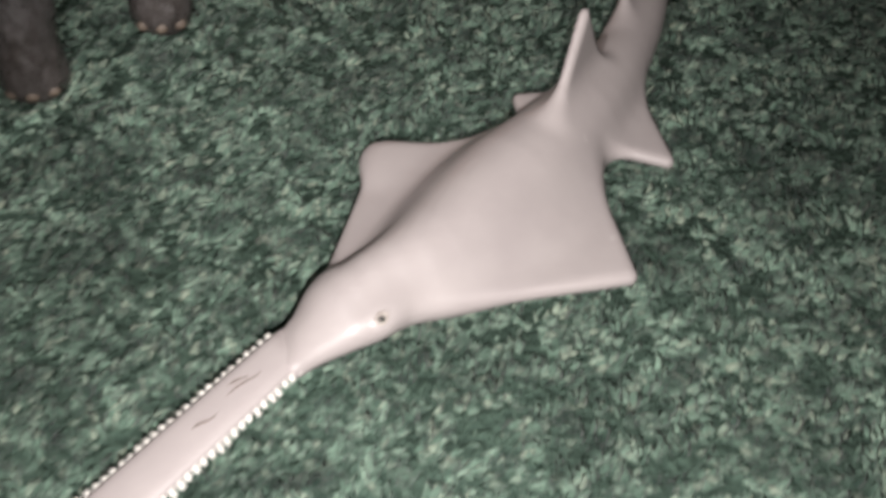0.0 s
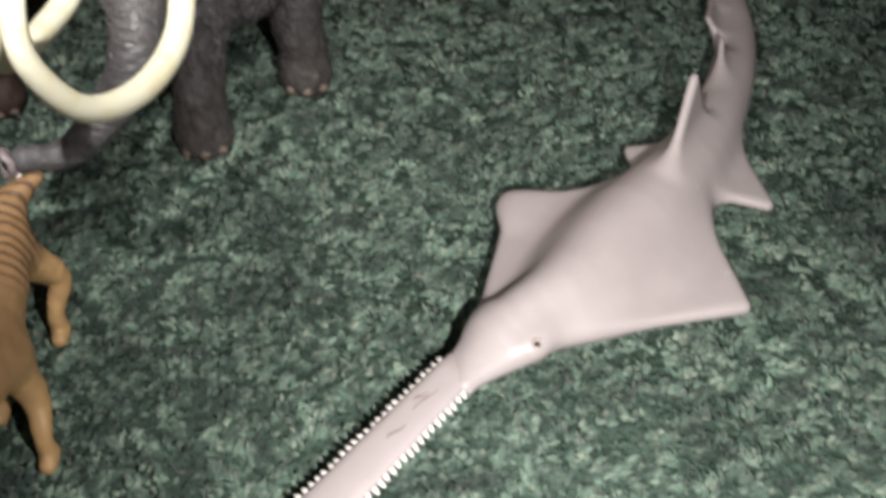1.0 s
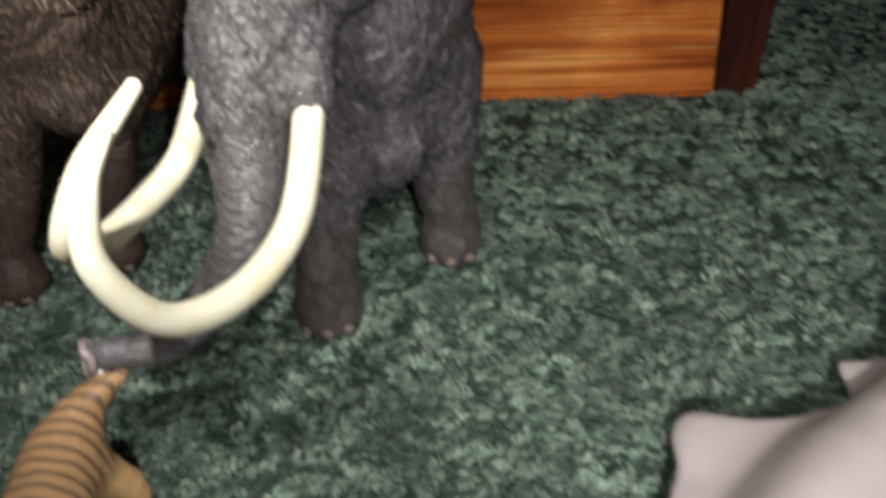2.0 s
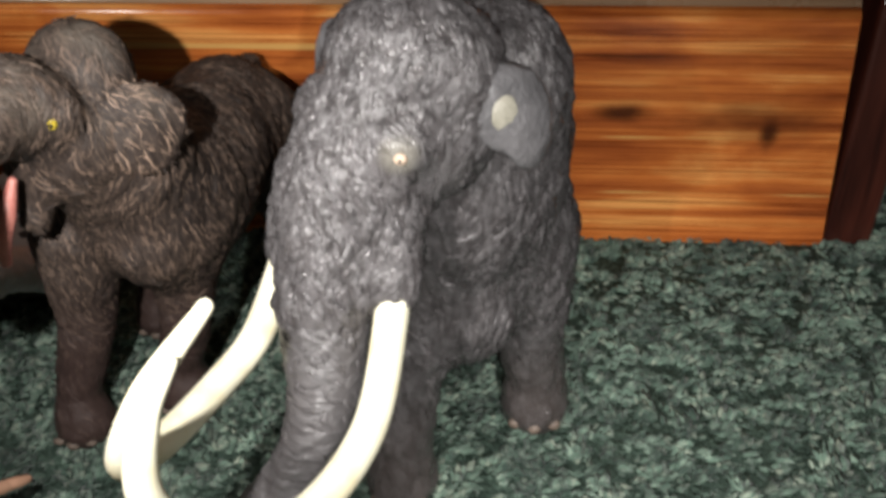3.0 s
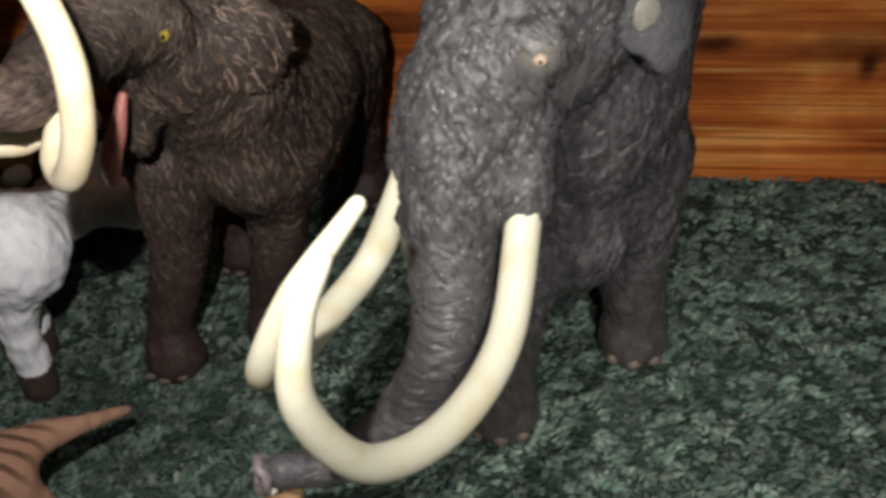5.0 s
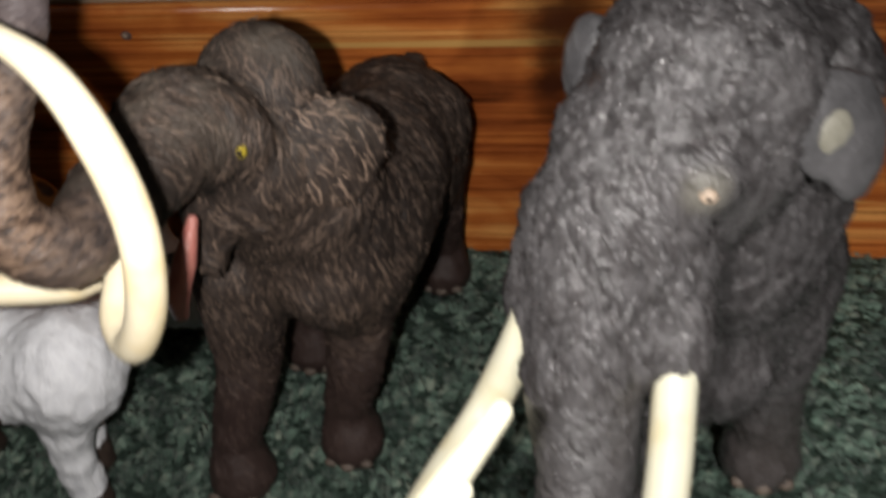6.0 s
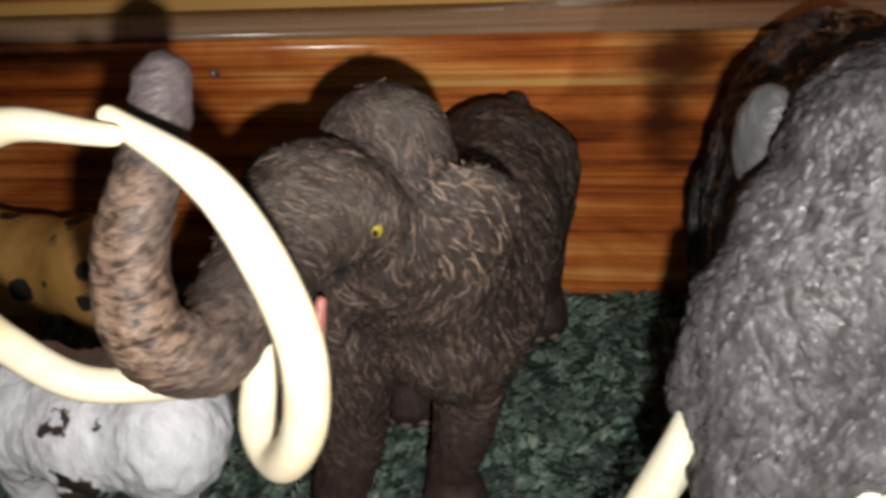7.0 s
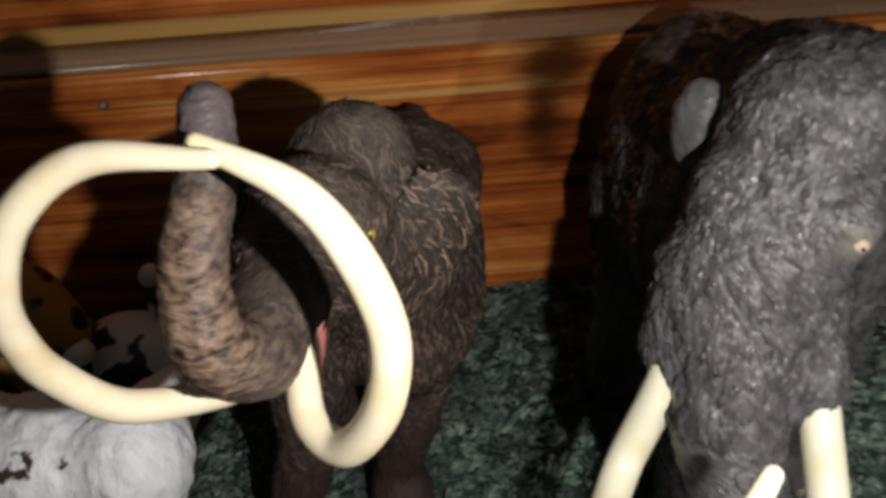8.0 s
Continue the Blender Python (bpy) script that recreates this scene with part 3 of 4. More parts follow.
def cedar_chest():
    chest = thing("cedar_chest", (-0.2, WALL_Y, 0), "lacquered red cedar chest with dark corner posts on the carpet", "chest")
    front = cedar_material("cedar_front", 1.1, ((0.3035, 0, 0.0615, 0.015, 0.006), (0.3565, 0, 0.0585, 0.038, 0.012), (0.3620, 0, 0.0530, 0.005, 0.010), (0.2095, 0, 0.096, 0.020, 0.024), (0.205, 0, 0.074, 0.011, 0.022), (0.2192, 0, 0.0466, 0.010, 0.005)), 0.0, ((0.0885, 0.0026, 0.10, 0.225), (0.0235, 0.0014, 0.22, 0.40), (0.0500, 0.0012, 0.27, 0.36)))
    board = bmesh.new()
    # profile of the plinth board: a flat face, a small rounded nose, then the sloping ledge
    prof = [(0.0, -0.012), (0.0, 0.1015)] + [(0.0030 * (1 - math.cos(a)), 0.1015 + 0.0030 * math.sin(a)) for a in np.linspace(0.15, 1.25, 6)] + [(0.0060, 0.1050), (0.0290, 0.1060), (0.029, -0.012)]
    x0, x1 = -0.75, 0.1942
    left = [board.verts.new((x0, WALL_Y + y, z)) for y, z in prof]
    right = [board.verts.new((x1 - (0.007 if z > 0.10 else 0), WALL_Y + y, z)) for y, z in prof]
    k = len(prof)
    for i in range(k):
        board.faces.new((left[i], left[(i + 1) % k], right[(i + 1) % k], right[i]))
    board.faces.new(left[::-1])
    board.faces.new(right)
    b = part("plinth_board", board, front, chest, "honey-red cedar board with a rounded top edge")
    for poly in b.data.polygons:
        poly.use_smooth = 1 <= poly.index <= 7
    strip = bmesh.new()
    prof = [(0.0022, 0.1052), (0.0040, 0.1068), (0.0085, 0.1094), (0.0138, 0.1112), (0.0138, 0.1064), (0.0060, 0.1054)]
    ends = [[strip.verts.new((x, WALL_Y + y, z)) for y, z in prof] for x in (-0.75, 0.1872)]
    for i in range(len(prof)):
        k = (i + 1) % len(prof)
        strip.faces.new((ends[0][i], ends[0][k], ends[1][k], ends[1][i]))
    strip.faces.new(ends[0][::-1])
    strip.faces.new(ends[1])
    part("ledge", strip, LEDGE, chest, "greyish lacquered ledge over the plinth")
    nail = part("nail", ball((-0.1498, WALL_Y - 0.0001, 0.0935), (0.0021, 0.0005, 0.0017)), SCUFF, chest, "small nail with a chipped rim")
    part("nail_head", ball((-0.1502, WALL_Y - 0.0006, 0.0937), (0.0009, 0.0004, 0.0009), seg=10), EYE_RING, nail)
    part("panel", box((-0.75, WALL_Y + 0.014, 0.1085), (0.165, WALL_Y + 0.03, 0.27), 0.001), cedar_material("cedar_panel", 1.15, (), 4.2, ((0.1125, 0.0075, -0.4, 0.225),)), chest, "red cedar plank above the ledge", False)
    part("panel", box((-0.75, WALL_Y + 0.014, 0.2715), (0.165, WALL_Y + 0.03, 0.42), 0.001), cedar_material("cedar_upper", 0.8, (), 9.1), chest, "", False)
    part("corner_post", box((0.166, WALL_Y + 0.010, 0.1122), (0.186, WALL_Y + 0.045, 0.42), 0.0015), DARK_WOOD, chest, "dark-stained corner post", False)
    part("plinth_end", box((0.1945, WALL_Y + 0.002, -0.012), (0.2150, WALL_Y + 0.34, 0.1080), 0.002), DARK_WOOD, chest, "dark-stained end of the plinth", False)
    part("side_panel", box((0.150, WALL_Y + 0.046, 0.1125), (0.184, WALL_Y + 0.34, 0.42), 0.001), DARK_WOOD, chest, "", False)
    part("back_panel", box((-0.75, WALL_Y + 0.31, -0.012), (0.149, WALL_Y + 0.34, 0.42), 0.001), DARK_WOOD, chest, "", False)
    part("lid", box((-0.76, WALL_Y + 0.002, 0.421), (0.196, WALL_Y + 0.35, 0.443), 0.004), cedar_material("cedar_lid", 0.9, (), 2.0), chest, "", False)


cedar_chest()


# ---- grey mammoth ----
def grey_mammoth():
    toy = thing("toy_mammoth", (0.045, 0.33, 0), "dark grey shaggy plastic mammoth with long curled pale tusks", "toy figure", "toy animals")
    s = [lump((0.045, 0.338, 0.098), (0.032, 0.058, 0.040)), lump((0.044, 0.308, 0.112), (0.031, 0.034, 0.042)), lump((0.047, 0.372, 0.088), (0.028, 0.034, 0.044)),
         lump((0.048, 0.305, 0.131), (0.024, 0.022, 0.026)), lump((0.0595, 0.2990, 0.1370), (0.0140, 0.0160, 0.0180)), lump((0.046, 0.30, 0.066), (0.018, 0.020, 0.020)), lump((0.047, 0.345, 0.062), (0.022, 0.035, 0.014))]
    for (x, y), (tx, ty) in (((0.0270, 0.284), (0.031, 0.296)), ((0.0695, 0.319), (0.064, 0.314)), ((0.0225, 0.362), (0.028, 0.362)), ((0.0680, 0.380), (0.064, 0.374))):
        s += limb([(tx, ty, 0.080), ((x + tx) / 2, (y + ty) / 2, 0.040), (x, y, 0.018), (x, y - 0.001, 0.0055)], [0.0165, 0.0112, 0.0100, 0.0118])
    s.append(cap((0.049, 0.402, 0.095), (0.052, 0.411, 0.060), 0.004, 0.002))
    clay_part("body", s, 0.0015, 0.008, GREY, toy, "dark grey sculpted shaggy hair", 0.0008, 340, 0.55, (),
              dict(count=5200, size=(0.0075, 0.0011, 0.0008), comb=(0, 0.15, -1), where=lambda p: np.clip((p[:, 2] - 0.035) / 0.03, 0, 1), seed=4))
    h = [lump((0.0385, 0.2790, 0.1400), (0.0190, 0.0215, 0.0230), (-12, 0, 8)), lump((0.0375, 0.2755, 0.1550), (0.0175, 0.0160, 0.0145)), lump((0.0335, 0.2740, 0.1505), (0.0145, 0.0140, 0.0140)), lump((0.0490, 0.2760, 0.1480), (0.0085, 0.0120, 0.0130)),
         lump((0.0275, 0.2680, 0.1320), (0.0140, 0.0160, 0.0220)), cap((0.0340, 0.2620, 0.1270), (0.0342, 0.2505, 0.1085), 0.0070, 0.0064), cap((0.0120, 0.2660, 0.1270), (0.0090, 0.2620, 0.1120), 0.0060, 0.0068),
         lump((0.0362, 0.2572, 0.1412), (0.0062, 0.0055, 0.0058)), lump((0.0180, 0.2690, 0.1440), (0.0058, 0.0055, 0.0056))]
    h.append(cap((0.0230, 0.2640, 0.1280), (0.0180, 0.2500, 0.1040), 0.0150, 0.0118))
    clay_part("head", h, 0.0013, 0.006, GREY, toy, "grey sculpted hair, smoother round the eye and trunk", 0.0007, 340, 0.55,
              (((0.0470, 0.2580, 0.1340), 0.013), ((0.0362, 0.2520, 0.1412), 0.005)),
              dict(count=2500, size=(0.0050, 0.0011, 0.00075), comb=(0, -0.1, -1), where=lambda p: np.clip((p[:, 2] - 0.088) / 0.04, 0, 1), seed=9))
    clay_part("trunk", limb([(0.0205, 0.2560, 0.1130), (0.0178, 0.2487, 0.0997), (0.0183, 0.2375, 0.0857), (0.0126, 0.2292, 0.0704), (0.0007, 0.2234, 0.0578), (-0.0090, 0.2198, 0.0518), (-0.0175, 0.2170, 0.0530)],
                            [0.0128, 0.0114, 0.0090, 0.0073, 0.0059, 0.0050, 0.0042]), 0.0011, 0.003, GREY_TRUNK, toy, "grey trunk ringed with shallow wrinkles", 0.0005, 260, 2.4, (),
              dict(material=GREY, count=420, size=(0.0042, 0.0010, 0.0006), comb=(0, -0.2, -1), where=lambda p: np.clip((p[:, 2] - 0.066) / 0.05, 0, 1) ** 2, seed=12))
    clay_part("ear", [lump((0.0600, 0.2690, 0.1440), (0.0024, 0.0098, 0.0092), (0, -10, -58)), lump((0.0640, 0.2690, 0.1380), (0.0022, 0.0056, 0.0085), (0, -8, -55)), lump((0.0565, 0.2715, 0.1490), (0.0030, 0.0070, 0.0045), (0, -8, -58))], 0.0008, 0.004, SMOOTH_GREY, toy, "smooth grey ear", 0.0003, 300)
    part("ear_spot", ball((0.0588, 0.2672, 0.1446), (0.0024, 0.0046, 0.0050), (0, -10, -58)), PALE_PAINT, toy, "pale worn spot on the ear")
    clay_part("ear", [lump((0.0175, 0.2878, 0.1470), (0.0042, 0.0062, 0.0102), (0, 8, 40))], 0.0009, 0.005, SMOOTH_GREY, toy, "smooth grey ear", 0.0004, 300)
    for x, y, z, side in ((0.0368, 0.2522, 0.1412, 0.0003), (0.0140, 0.2690, 0.1425, -0.0002)):
        eye = part("eye", ball((x + side, y - 0.0004, z), (0.0016, 0.0012, 0.0014)), EYE_RING, toy, "cream painted eye")
        part("pupil", ball((x + side, y - 0.0014, z), (0.0005, 0.0004, 0.0005), seg=8), BLACK, eye)
    mesh_part("tusk", *tube([(0.0341, 0.2500, 0.1120), (0.0341, 0.2460, 0.1050), (0.0309, 0.2242, 0.0897), (0.0209, 0.2032, 0.0860), (0.0078, 0.1884, 0.0918), (-0.0014, 0.1848, 0.1094), (-0.0012, 0.1899, 0.1242), (0.0026, 0.1972, 0.1322)],
                            [0.0041, 0.0041, 0.0040, 0.0039, 0.0037, 0.0034, 0.0029, 0.0016], 18, 10), IVORY, toy, "smooth pale ivory curled tusk")
    mesh_part("tusk", *tube([(0.0090, 0.2600, 0.1140), (0.0063, 0.2565, 0.1060), (-0.0017, 0.2522, 0.0888), (-0.0084, 0.2387, 0.0853), (-0.0135, 0.2160, 0.0903), (-0.0125, 0.1988, 0.1042), (-0.0037, 0.1981, 0.1236), (0.0071, 0.2069, 0.1368)],
                            [0.0041, 0.0041, 0.0040, 0.0039, 0.0037, 0.0034, 0.0029, 0.0016], 18, 10), IVORY, toy, "smooth pale ivory curled tusk")
    mouth, axis = np.array((-0.0203, 0.2157, 0.0540)), np.array((-0.93, -0.33, 0.12))
    u = np.cross(axis, (0, 0, 1.0))
    u /= np.linalg.norm(u)
    w = np.cross(u, axis)
    tip = clay_part("trunk_tip", [cap((-0.0170, 0.2170, 0.0530), tuple(mouth), 0.0043, 0.0044)], 0.0007, 0.002, SMOOTH_GREY, toy, "smooth grey flared tip of the trunk")
    rim = [tuple(mouth + axis * (0.0042 + (0.0014 if abs(math.sin(a)) > 0.8 else 0)) + u * 0.0034 * math.cos(a) + w * 0.0040 * math.sin(a)) for a in np.linspace(0, 2 * math.pi, 13)]
    mesh_part("lip", *tube(rim, [0.0012, 0.0013, 0.0012], 10, 4), NOSTRIL, tip, "pale pinkish lip of the trunk")
    part("nostril", ball(tuple(mouth + axis * 0.0040), (0.0010, 0.0026, 0.0030), (0, 0, 20), seg=12), NOSTRIL, tip)
    # highlight on the lip, modelled as a small white ball
    part("bead", ball(tuple(mouth + axis * 0.0030 - w * 0.0036 - u * 0.0022), (0.0015, 0.0012, 0.0011), seg=12), TOOTH, tip, "small white ball standing for the highlight on the lip")
    for x, y in ((0.0270, 0.283), (0.0695, 0.318), (0.0225, 0.361), (0.0680, 0.379)):
        for k in (-1, 0, 1):
            part("toenail", ball((x + 0.0065 * k, y - 0.0108 + 0.0022 * abs(k), 0.0030), (0.0026, 0.0018, 0.0022), seg=10), NAIL_TAN, toy, "small tan toenail")


grey_mammoth()


# ---- brown mammoth with a raised trunk ----
def brown_mammoth():
    toy = thing("toy_mammoth", (-0.05, 0.34, 0), "dark brown hairy plastic mammoth with raised trunk and open mouth", "toy figure", "toy animals")
    s = [lump((-0.0475, 0.350, 0.0790), (0.0240, 0.056, 0.0265)), lump((-0.050, 0.324, 0.0850), (0.0235, 0.028, 0.0265)), lump((-0.0450, 0.382, 0.0705), (0.0220, 0.027, 0.0310)), lump((-0.050, 0.345, 0.068), (0.018, 0.04, 0.012))]
    for (x, y), (tx, ty) in (((-0.0850, 0.3030), (-0.0735, 0.310)), ((-0.0540, 0.3190), (-0.044, 0.318)), ((-0.0760, 0.3600), (-0.066, 0.362)), ((-0.0360, 0.4050), (-0.034, 0.390))):
        s += limb([(tx, ty, 0.078), ((x + 2 * tx) / 3, (y + 2 * ty) / 3, 0.045), (x, y, 0.018), (x, y - 0.002, 0.0055)], [0.0135, 0.0088, 0.0072, 0.0102])
    s.append(cap((-0.041, 0.406, 0.090), (-0.036, 0.413, 0.055), 0.004, 0.002))
    h = [lump((-0.0575, 0.2990, 0.1215), (0.0190, 0.0200, 0.0190), (12, 0, 6)), lump((-0.0545, 0.3035, 0.1365), (0.0135, 0.0115, 0.0128)), lump((-0.0620, 0.2830, 0.1350), (0.0125, 0.0110, 0.0125)),
         lump((-0.0530, 0.308, 0.106), (0.0220, 0.019, 0.020)), lump((-0.0520, 0.3140, 0.0930), (0.0205, 0.0175, 0.0185)), lump((-0.0515, 0.2815, 0.1352), (0.0045, 0.0042, 0.0050)), cap((-0.066, 0.288, 0.116), (-0.067, 0.282, 0.103), 0.0066, 0.0038)]
    h += limb([(-0.0635, 0.276, 0.140), (-0.0659, 0.2560, 0.1390), (-0.0680, 0.2420, 0.1380)], [0.0115, 0.0092, 0.0070])
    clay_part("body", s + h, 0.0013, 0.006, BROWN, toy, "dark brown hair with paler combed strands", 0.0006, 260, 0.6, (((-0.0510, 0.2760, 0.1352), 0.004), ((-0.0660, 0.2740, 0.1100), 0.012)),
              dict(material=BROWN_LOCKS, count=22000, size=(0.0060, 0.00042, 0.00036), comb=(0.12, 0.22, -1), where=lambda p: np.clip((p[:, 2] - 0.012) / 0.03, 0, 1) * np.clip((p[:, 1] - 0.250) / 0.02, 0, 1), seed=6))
    clay_part("trunk", limb([(-0.0670, 0.2480, 0.1383), (-0.0685, 0.2370, 0.1392), (-0.0738, 0.2325, 0.1469), (-0.0749, 0.2380, 0.1589), (-0.0723, 0.2460, 0.1680), (-0.0716, 0.2540, 0.1765)],
                            [0.0072, 0.0069, 0.0061, 0.0055, 0.0049, 0.0044]), 0.0011, 0.003, TRUNK, toy, "tan and brown wrinkled raised trunk", 0.0005, 480, 1.8)
    for x, y, side in ((-0.0375, 0.2938, 1), (-0.0790, 0.3000, -1)):
        clay_part("ear", [lump((x, y, 0.1240), (0.0024, 0.0112, 0.0125), (8, -14 * side, -50 * side)), lump((x + 0.004 * side, y + 0.003, 0.1255), (0.0020, 0.0070, 0.0060), (8, -14 * side, -50 * side))], 0.0009, 0.004, BROWN_EAR, toy, "brown combed hairy ear", 0.0003, 500, 1.0, (),
                  dict(material=EAR_LOCKS, count=700, size=(0.0050, 0.00036, 0.0003), comb=(0.5 * side, 0.4, -1), where=lambda p: np.ones(len(p)), seed=8))
    for x, side in ((-0.0508, 1), (-0.0722, -1)):
        eye = part("eye", ball((x, 0.2756, 0.1352), (0.0015, 0.0014, 0.0017)), YELLOW_EYE, toy, "small amber eye")
        part("pupil", ball((x + side * 0.0003, 0.2744, 0.1352), (0.0006, 0.0004, 0.0008), seg=8), BLACK, eye)
    mesh_part("tongue", *tube([(-0.0620, 0.2700, 0.1220), (-0.0638, 0.2660, 0.1150), (-0.0666, 0.2638, 0.1070), (-0.0678, 0.2648, 0.1012)], [0.0012, 0.0024, 0.0026, 0.0018], 12, 6), PINK, toy, "glossy pink open lower lip")
    mesh_part("tusk", *tube([(-0.0625, 0.2520, 0.1370), (-0.0625, 0.2455, 0.1335), (-0.0612, 0.2340, 0.1275), (-0.0548, 0.2262, 0.1282), (-0.0477, 0.2222, 0.1406), (-0.0453, 0.2221, 0.1551), (-0.0491, 0.2253, 0.1674), (-0.0560, 0.2291, 0.1762), (-0.0690, 0.2344, 0.1816)],
                            [0.0030, 0.0030, 0.0031, 0.0032, 0.0032, 0.0031, 0.0030, 0.0026, 0.0015], 18, 10), CREAM, toy, "smooth cream tusk curled into a loop")
    mesh_part("tusk", *tube([(-0.0740, 0.2500, 0.1230), (-0.0797, 0.2471, 0.1225), (-0.0930, 0.2390, 0.1290), (-0.1012, 0.2360, 0.1400), (-0.1030, 0.2335, 0.1497), (-0.1020, 0.2318, 0.1600), (-0.0965, 0.2325, 0.1725), (-0.0848, 0.2340, 0.1804), (-0.0664, 0.2300, 0.1815)],
                            [0.0030, 0.0030, 0.0031, 0.0031, 0.0030, 0.0029, 0.0028, 0.0025, 0.0014], 18, 10), CREAM, toy, "smooth cream tusk curled into a loop")
    for x, y in ((-0.0865, 0.3010), (-0.0540, 0.3170), (-0.0760, 0.3580), (-0.0360, 0.4030)):
        for k in (-1, 0, 1):
            part("toenail", ball((x + 0.0055 * k, y - 0.0098 + 0.0018 * abs(k), 0.0026), (0.0024, 0.0014, 0.0014), seg=10), NAIL_TAN, toy, "small tan toenail")


brown_mammoth()


# ---- sawfish ----
def sawfish():
    toy = thing("toy_sawfish", (0.17, 0.19, 0), "mauve-grey smooth vinyl sawfish with a long toothed saw", "toy figure", "toy animals")
    s = limb([(0.108, 0.1495, 0.0150), (0.122, 0.160, 0.020), (0.147, 0.1735, 0.020), (0.1745, 0.1965, 0.020), (0.2025, 0.2215, 0.020), (0.2235, 0.246, 0.020), (0.2435, 0.276, 0.020), (0.2585, 0.308, 0.020), (0.2675, 0.342, 0.020), (0.268, 0.372, 0.024)],
             [0.0020, 0.0069, 0.0113, 0.0138, 0.0130, 0.0108, 0.0088, 0.0068, 0.0045, 0.0020])
    s += [lump((0.1310, 0.1620, 0.0165), (0.0250, 0.0082, 0.0062), (0, 0, 41)), web((0.0975, 0.1468, 0.0160), (0.1035, 0.1398, 0.0160), (0.1155, 0.1640, 0.0165), 0.0006), web((0.1035, 0.1398, 0.0160), (0.1155, 0.1640, 0.0165), (0.1260, 0.1505, 0.0165), 0.0008), lump((0.1695, 0.1890, 0.0150), (0.046, 0.0220, 0.0140), (4, 0, 41)), lump((0.1400, 0.2180, 0.0105), (0.0085, 0.0085, 0.0024)), lump((0.1284, 0.1498, 0.0200), (0.0046, 0.0030, 0.0026), (0, 0, 41)), lump((0.1165, 0.1612, 0.0190), (0.0042, 0.0024, 0.0024), (0, 0, 41)),
          web((0.112, 0.160, 0.013), (0.1385, 0.2210, 0.0098), (0.172, 0.217, 0.016), 0.0024), web((0.1340, 0.1545, 0.0165), (0.1985, 0.1560, 0.0180), (0.1985, 0.203, 0.0180), 0.0026),
          web((0.188, 0.226, 0.014), (0.1890, 0.2425, 0.0115), (0.209, 0.240, 0.014), 0.0022), web((0.203, 0.212, 0.018), (0.2270, 0.2010, 0.0170), (0.227, 0.238, 0.017), 0.0022),
          web((0.1890, 0.2090, 0.0320), (0.2012, 0.2310, 0.0535), (0.2120, 0.2360, 0.0280), 0.0018), web((0.229, 0.260, 0.026), (0.2337, 0.2755, 0.0372), (0.240, 0.281, 0.022), 0.0012),
          web((0.245, 0.296, 0.022), (0.2395, 0.3010, 0.030), (0.266, 0.352, 0.022), 0.0014), web((0.252, 0.318, 0.022), (0.2640, 0.3750, 0.0345), (0.270, 0.360, 0.020), 0.0014)]
    clay_part("body", s, 0.0013, 0.008, VINYL, toy, "smooth mauve-grey body and fins")
    root, tip = np.array((0.106, 0.1485, 0.0165)), np.array((0.0475, 0.0985, 0.0125))
    d = tip - root
    long = np.linalg.norm(d)
    d /= long
    w = np.cross((0, 0, 1), d)
    w /= np.linalg.norm(w)
    up = np.cross(d, w)
    half = lambda u: 0.0060 + 0.0010 * u if u < 0.9 else (0.0069 * math.sqrt(max(0.0, 1 - ((u - 0.9) / 0.1) ** 2)) + 0.0005)
    rings, verts, faces = 40, [], []
    for i in range(rings + 1):
        u = i / rings
        c = root + d * long * u
        for a in np.linspace(0, 2 * math.pi, 16, endpoint=False):
            e = math.copysign(abs(math.sin(a)) ** 0.6, math.sin(a))
            verts.append(c + w * half(u) * math.copysign(abs(math.cos(a)) ** 0.7, math.cos(a)) + up * (0.0026 - 0.0006 * u) * min(1.0, 0.35 + 9 * u) * e)
    for i in range(rings):
        for j in range(16):
            faces.append((i * 16 + j, i * 16 + (j + 1) % 16, i * 16 + 16 + (j + 1) % 16, i * 16 + 16 + j))
    faces += [tuple(range(16))[::-1], tuple(range(rings * 16, rings * 16 + 16))]
    saw = mesh_part("saw", verts, faces, VINYL, toy, "flat mauve-grey saw-like snout")
    rng = random.Random(3)
    for side in (-1, 1):
        for k in range(29):
            u = 0.06 + 0.90 * k / 28
            c = root + d * long * u + w * side * (half(u) - 0.0008)
            out = w * side + d * rng.uniform(0.05, 0.3)
            out /= np.linalg.norm(out)
            l, r = rng.uniform(0.0024, 0.0031), 0.0010
            v = [c + out * l * h + (d * math.cos(a) + up * math.sin(a)) * r * q for h, q in ((0, 1.0), (0.6, 0.85), (1, 0.25)) for a in np.linspace(0, 2 * math.pi, 6, endpoint=False)]
            f = [(i * 6 + j, i * 6 + (j + 1) % 6, i * 6 + 6 + (j + 1) % 6, i * 6 + 6 + j) for i in range(2) for j in range(6)] + [tuple(range(12, 18)), tuple(range(6))[::-1]]
            mesh_part("tooth", v, f, TOOTH, saw)
    for u, off, reach in ((0.15, 0.0006, 0.013), (0.21, -0.0012, 0.006), (0.38, 0.0010, 0.007)):
        a = root + d * long * u + w * off + up * 0.0023
        b = a + d * reach + w * -0.0014
        mesh_part("scratch", *tube([a, a * 0.65 + b * 0.35 + w * 0.0004, a * 0.3 + b * 0.7 - w * 0.0003, b], [0.0001, 0.00024, 0.0003, 0.0001], 6, 4), SCUFF, saw, "thin brown scuff mark")
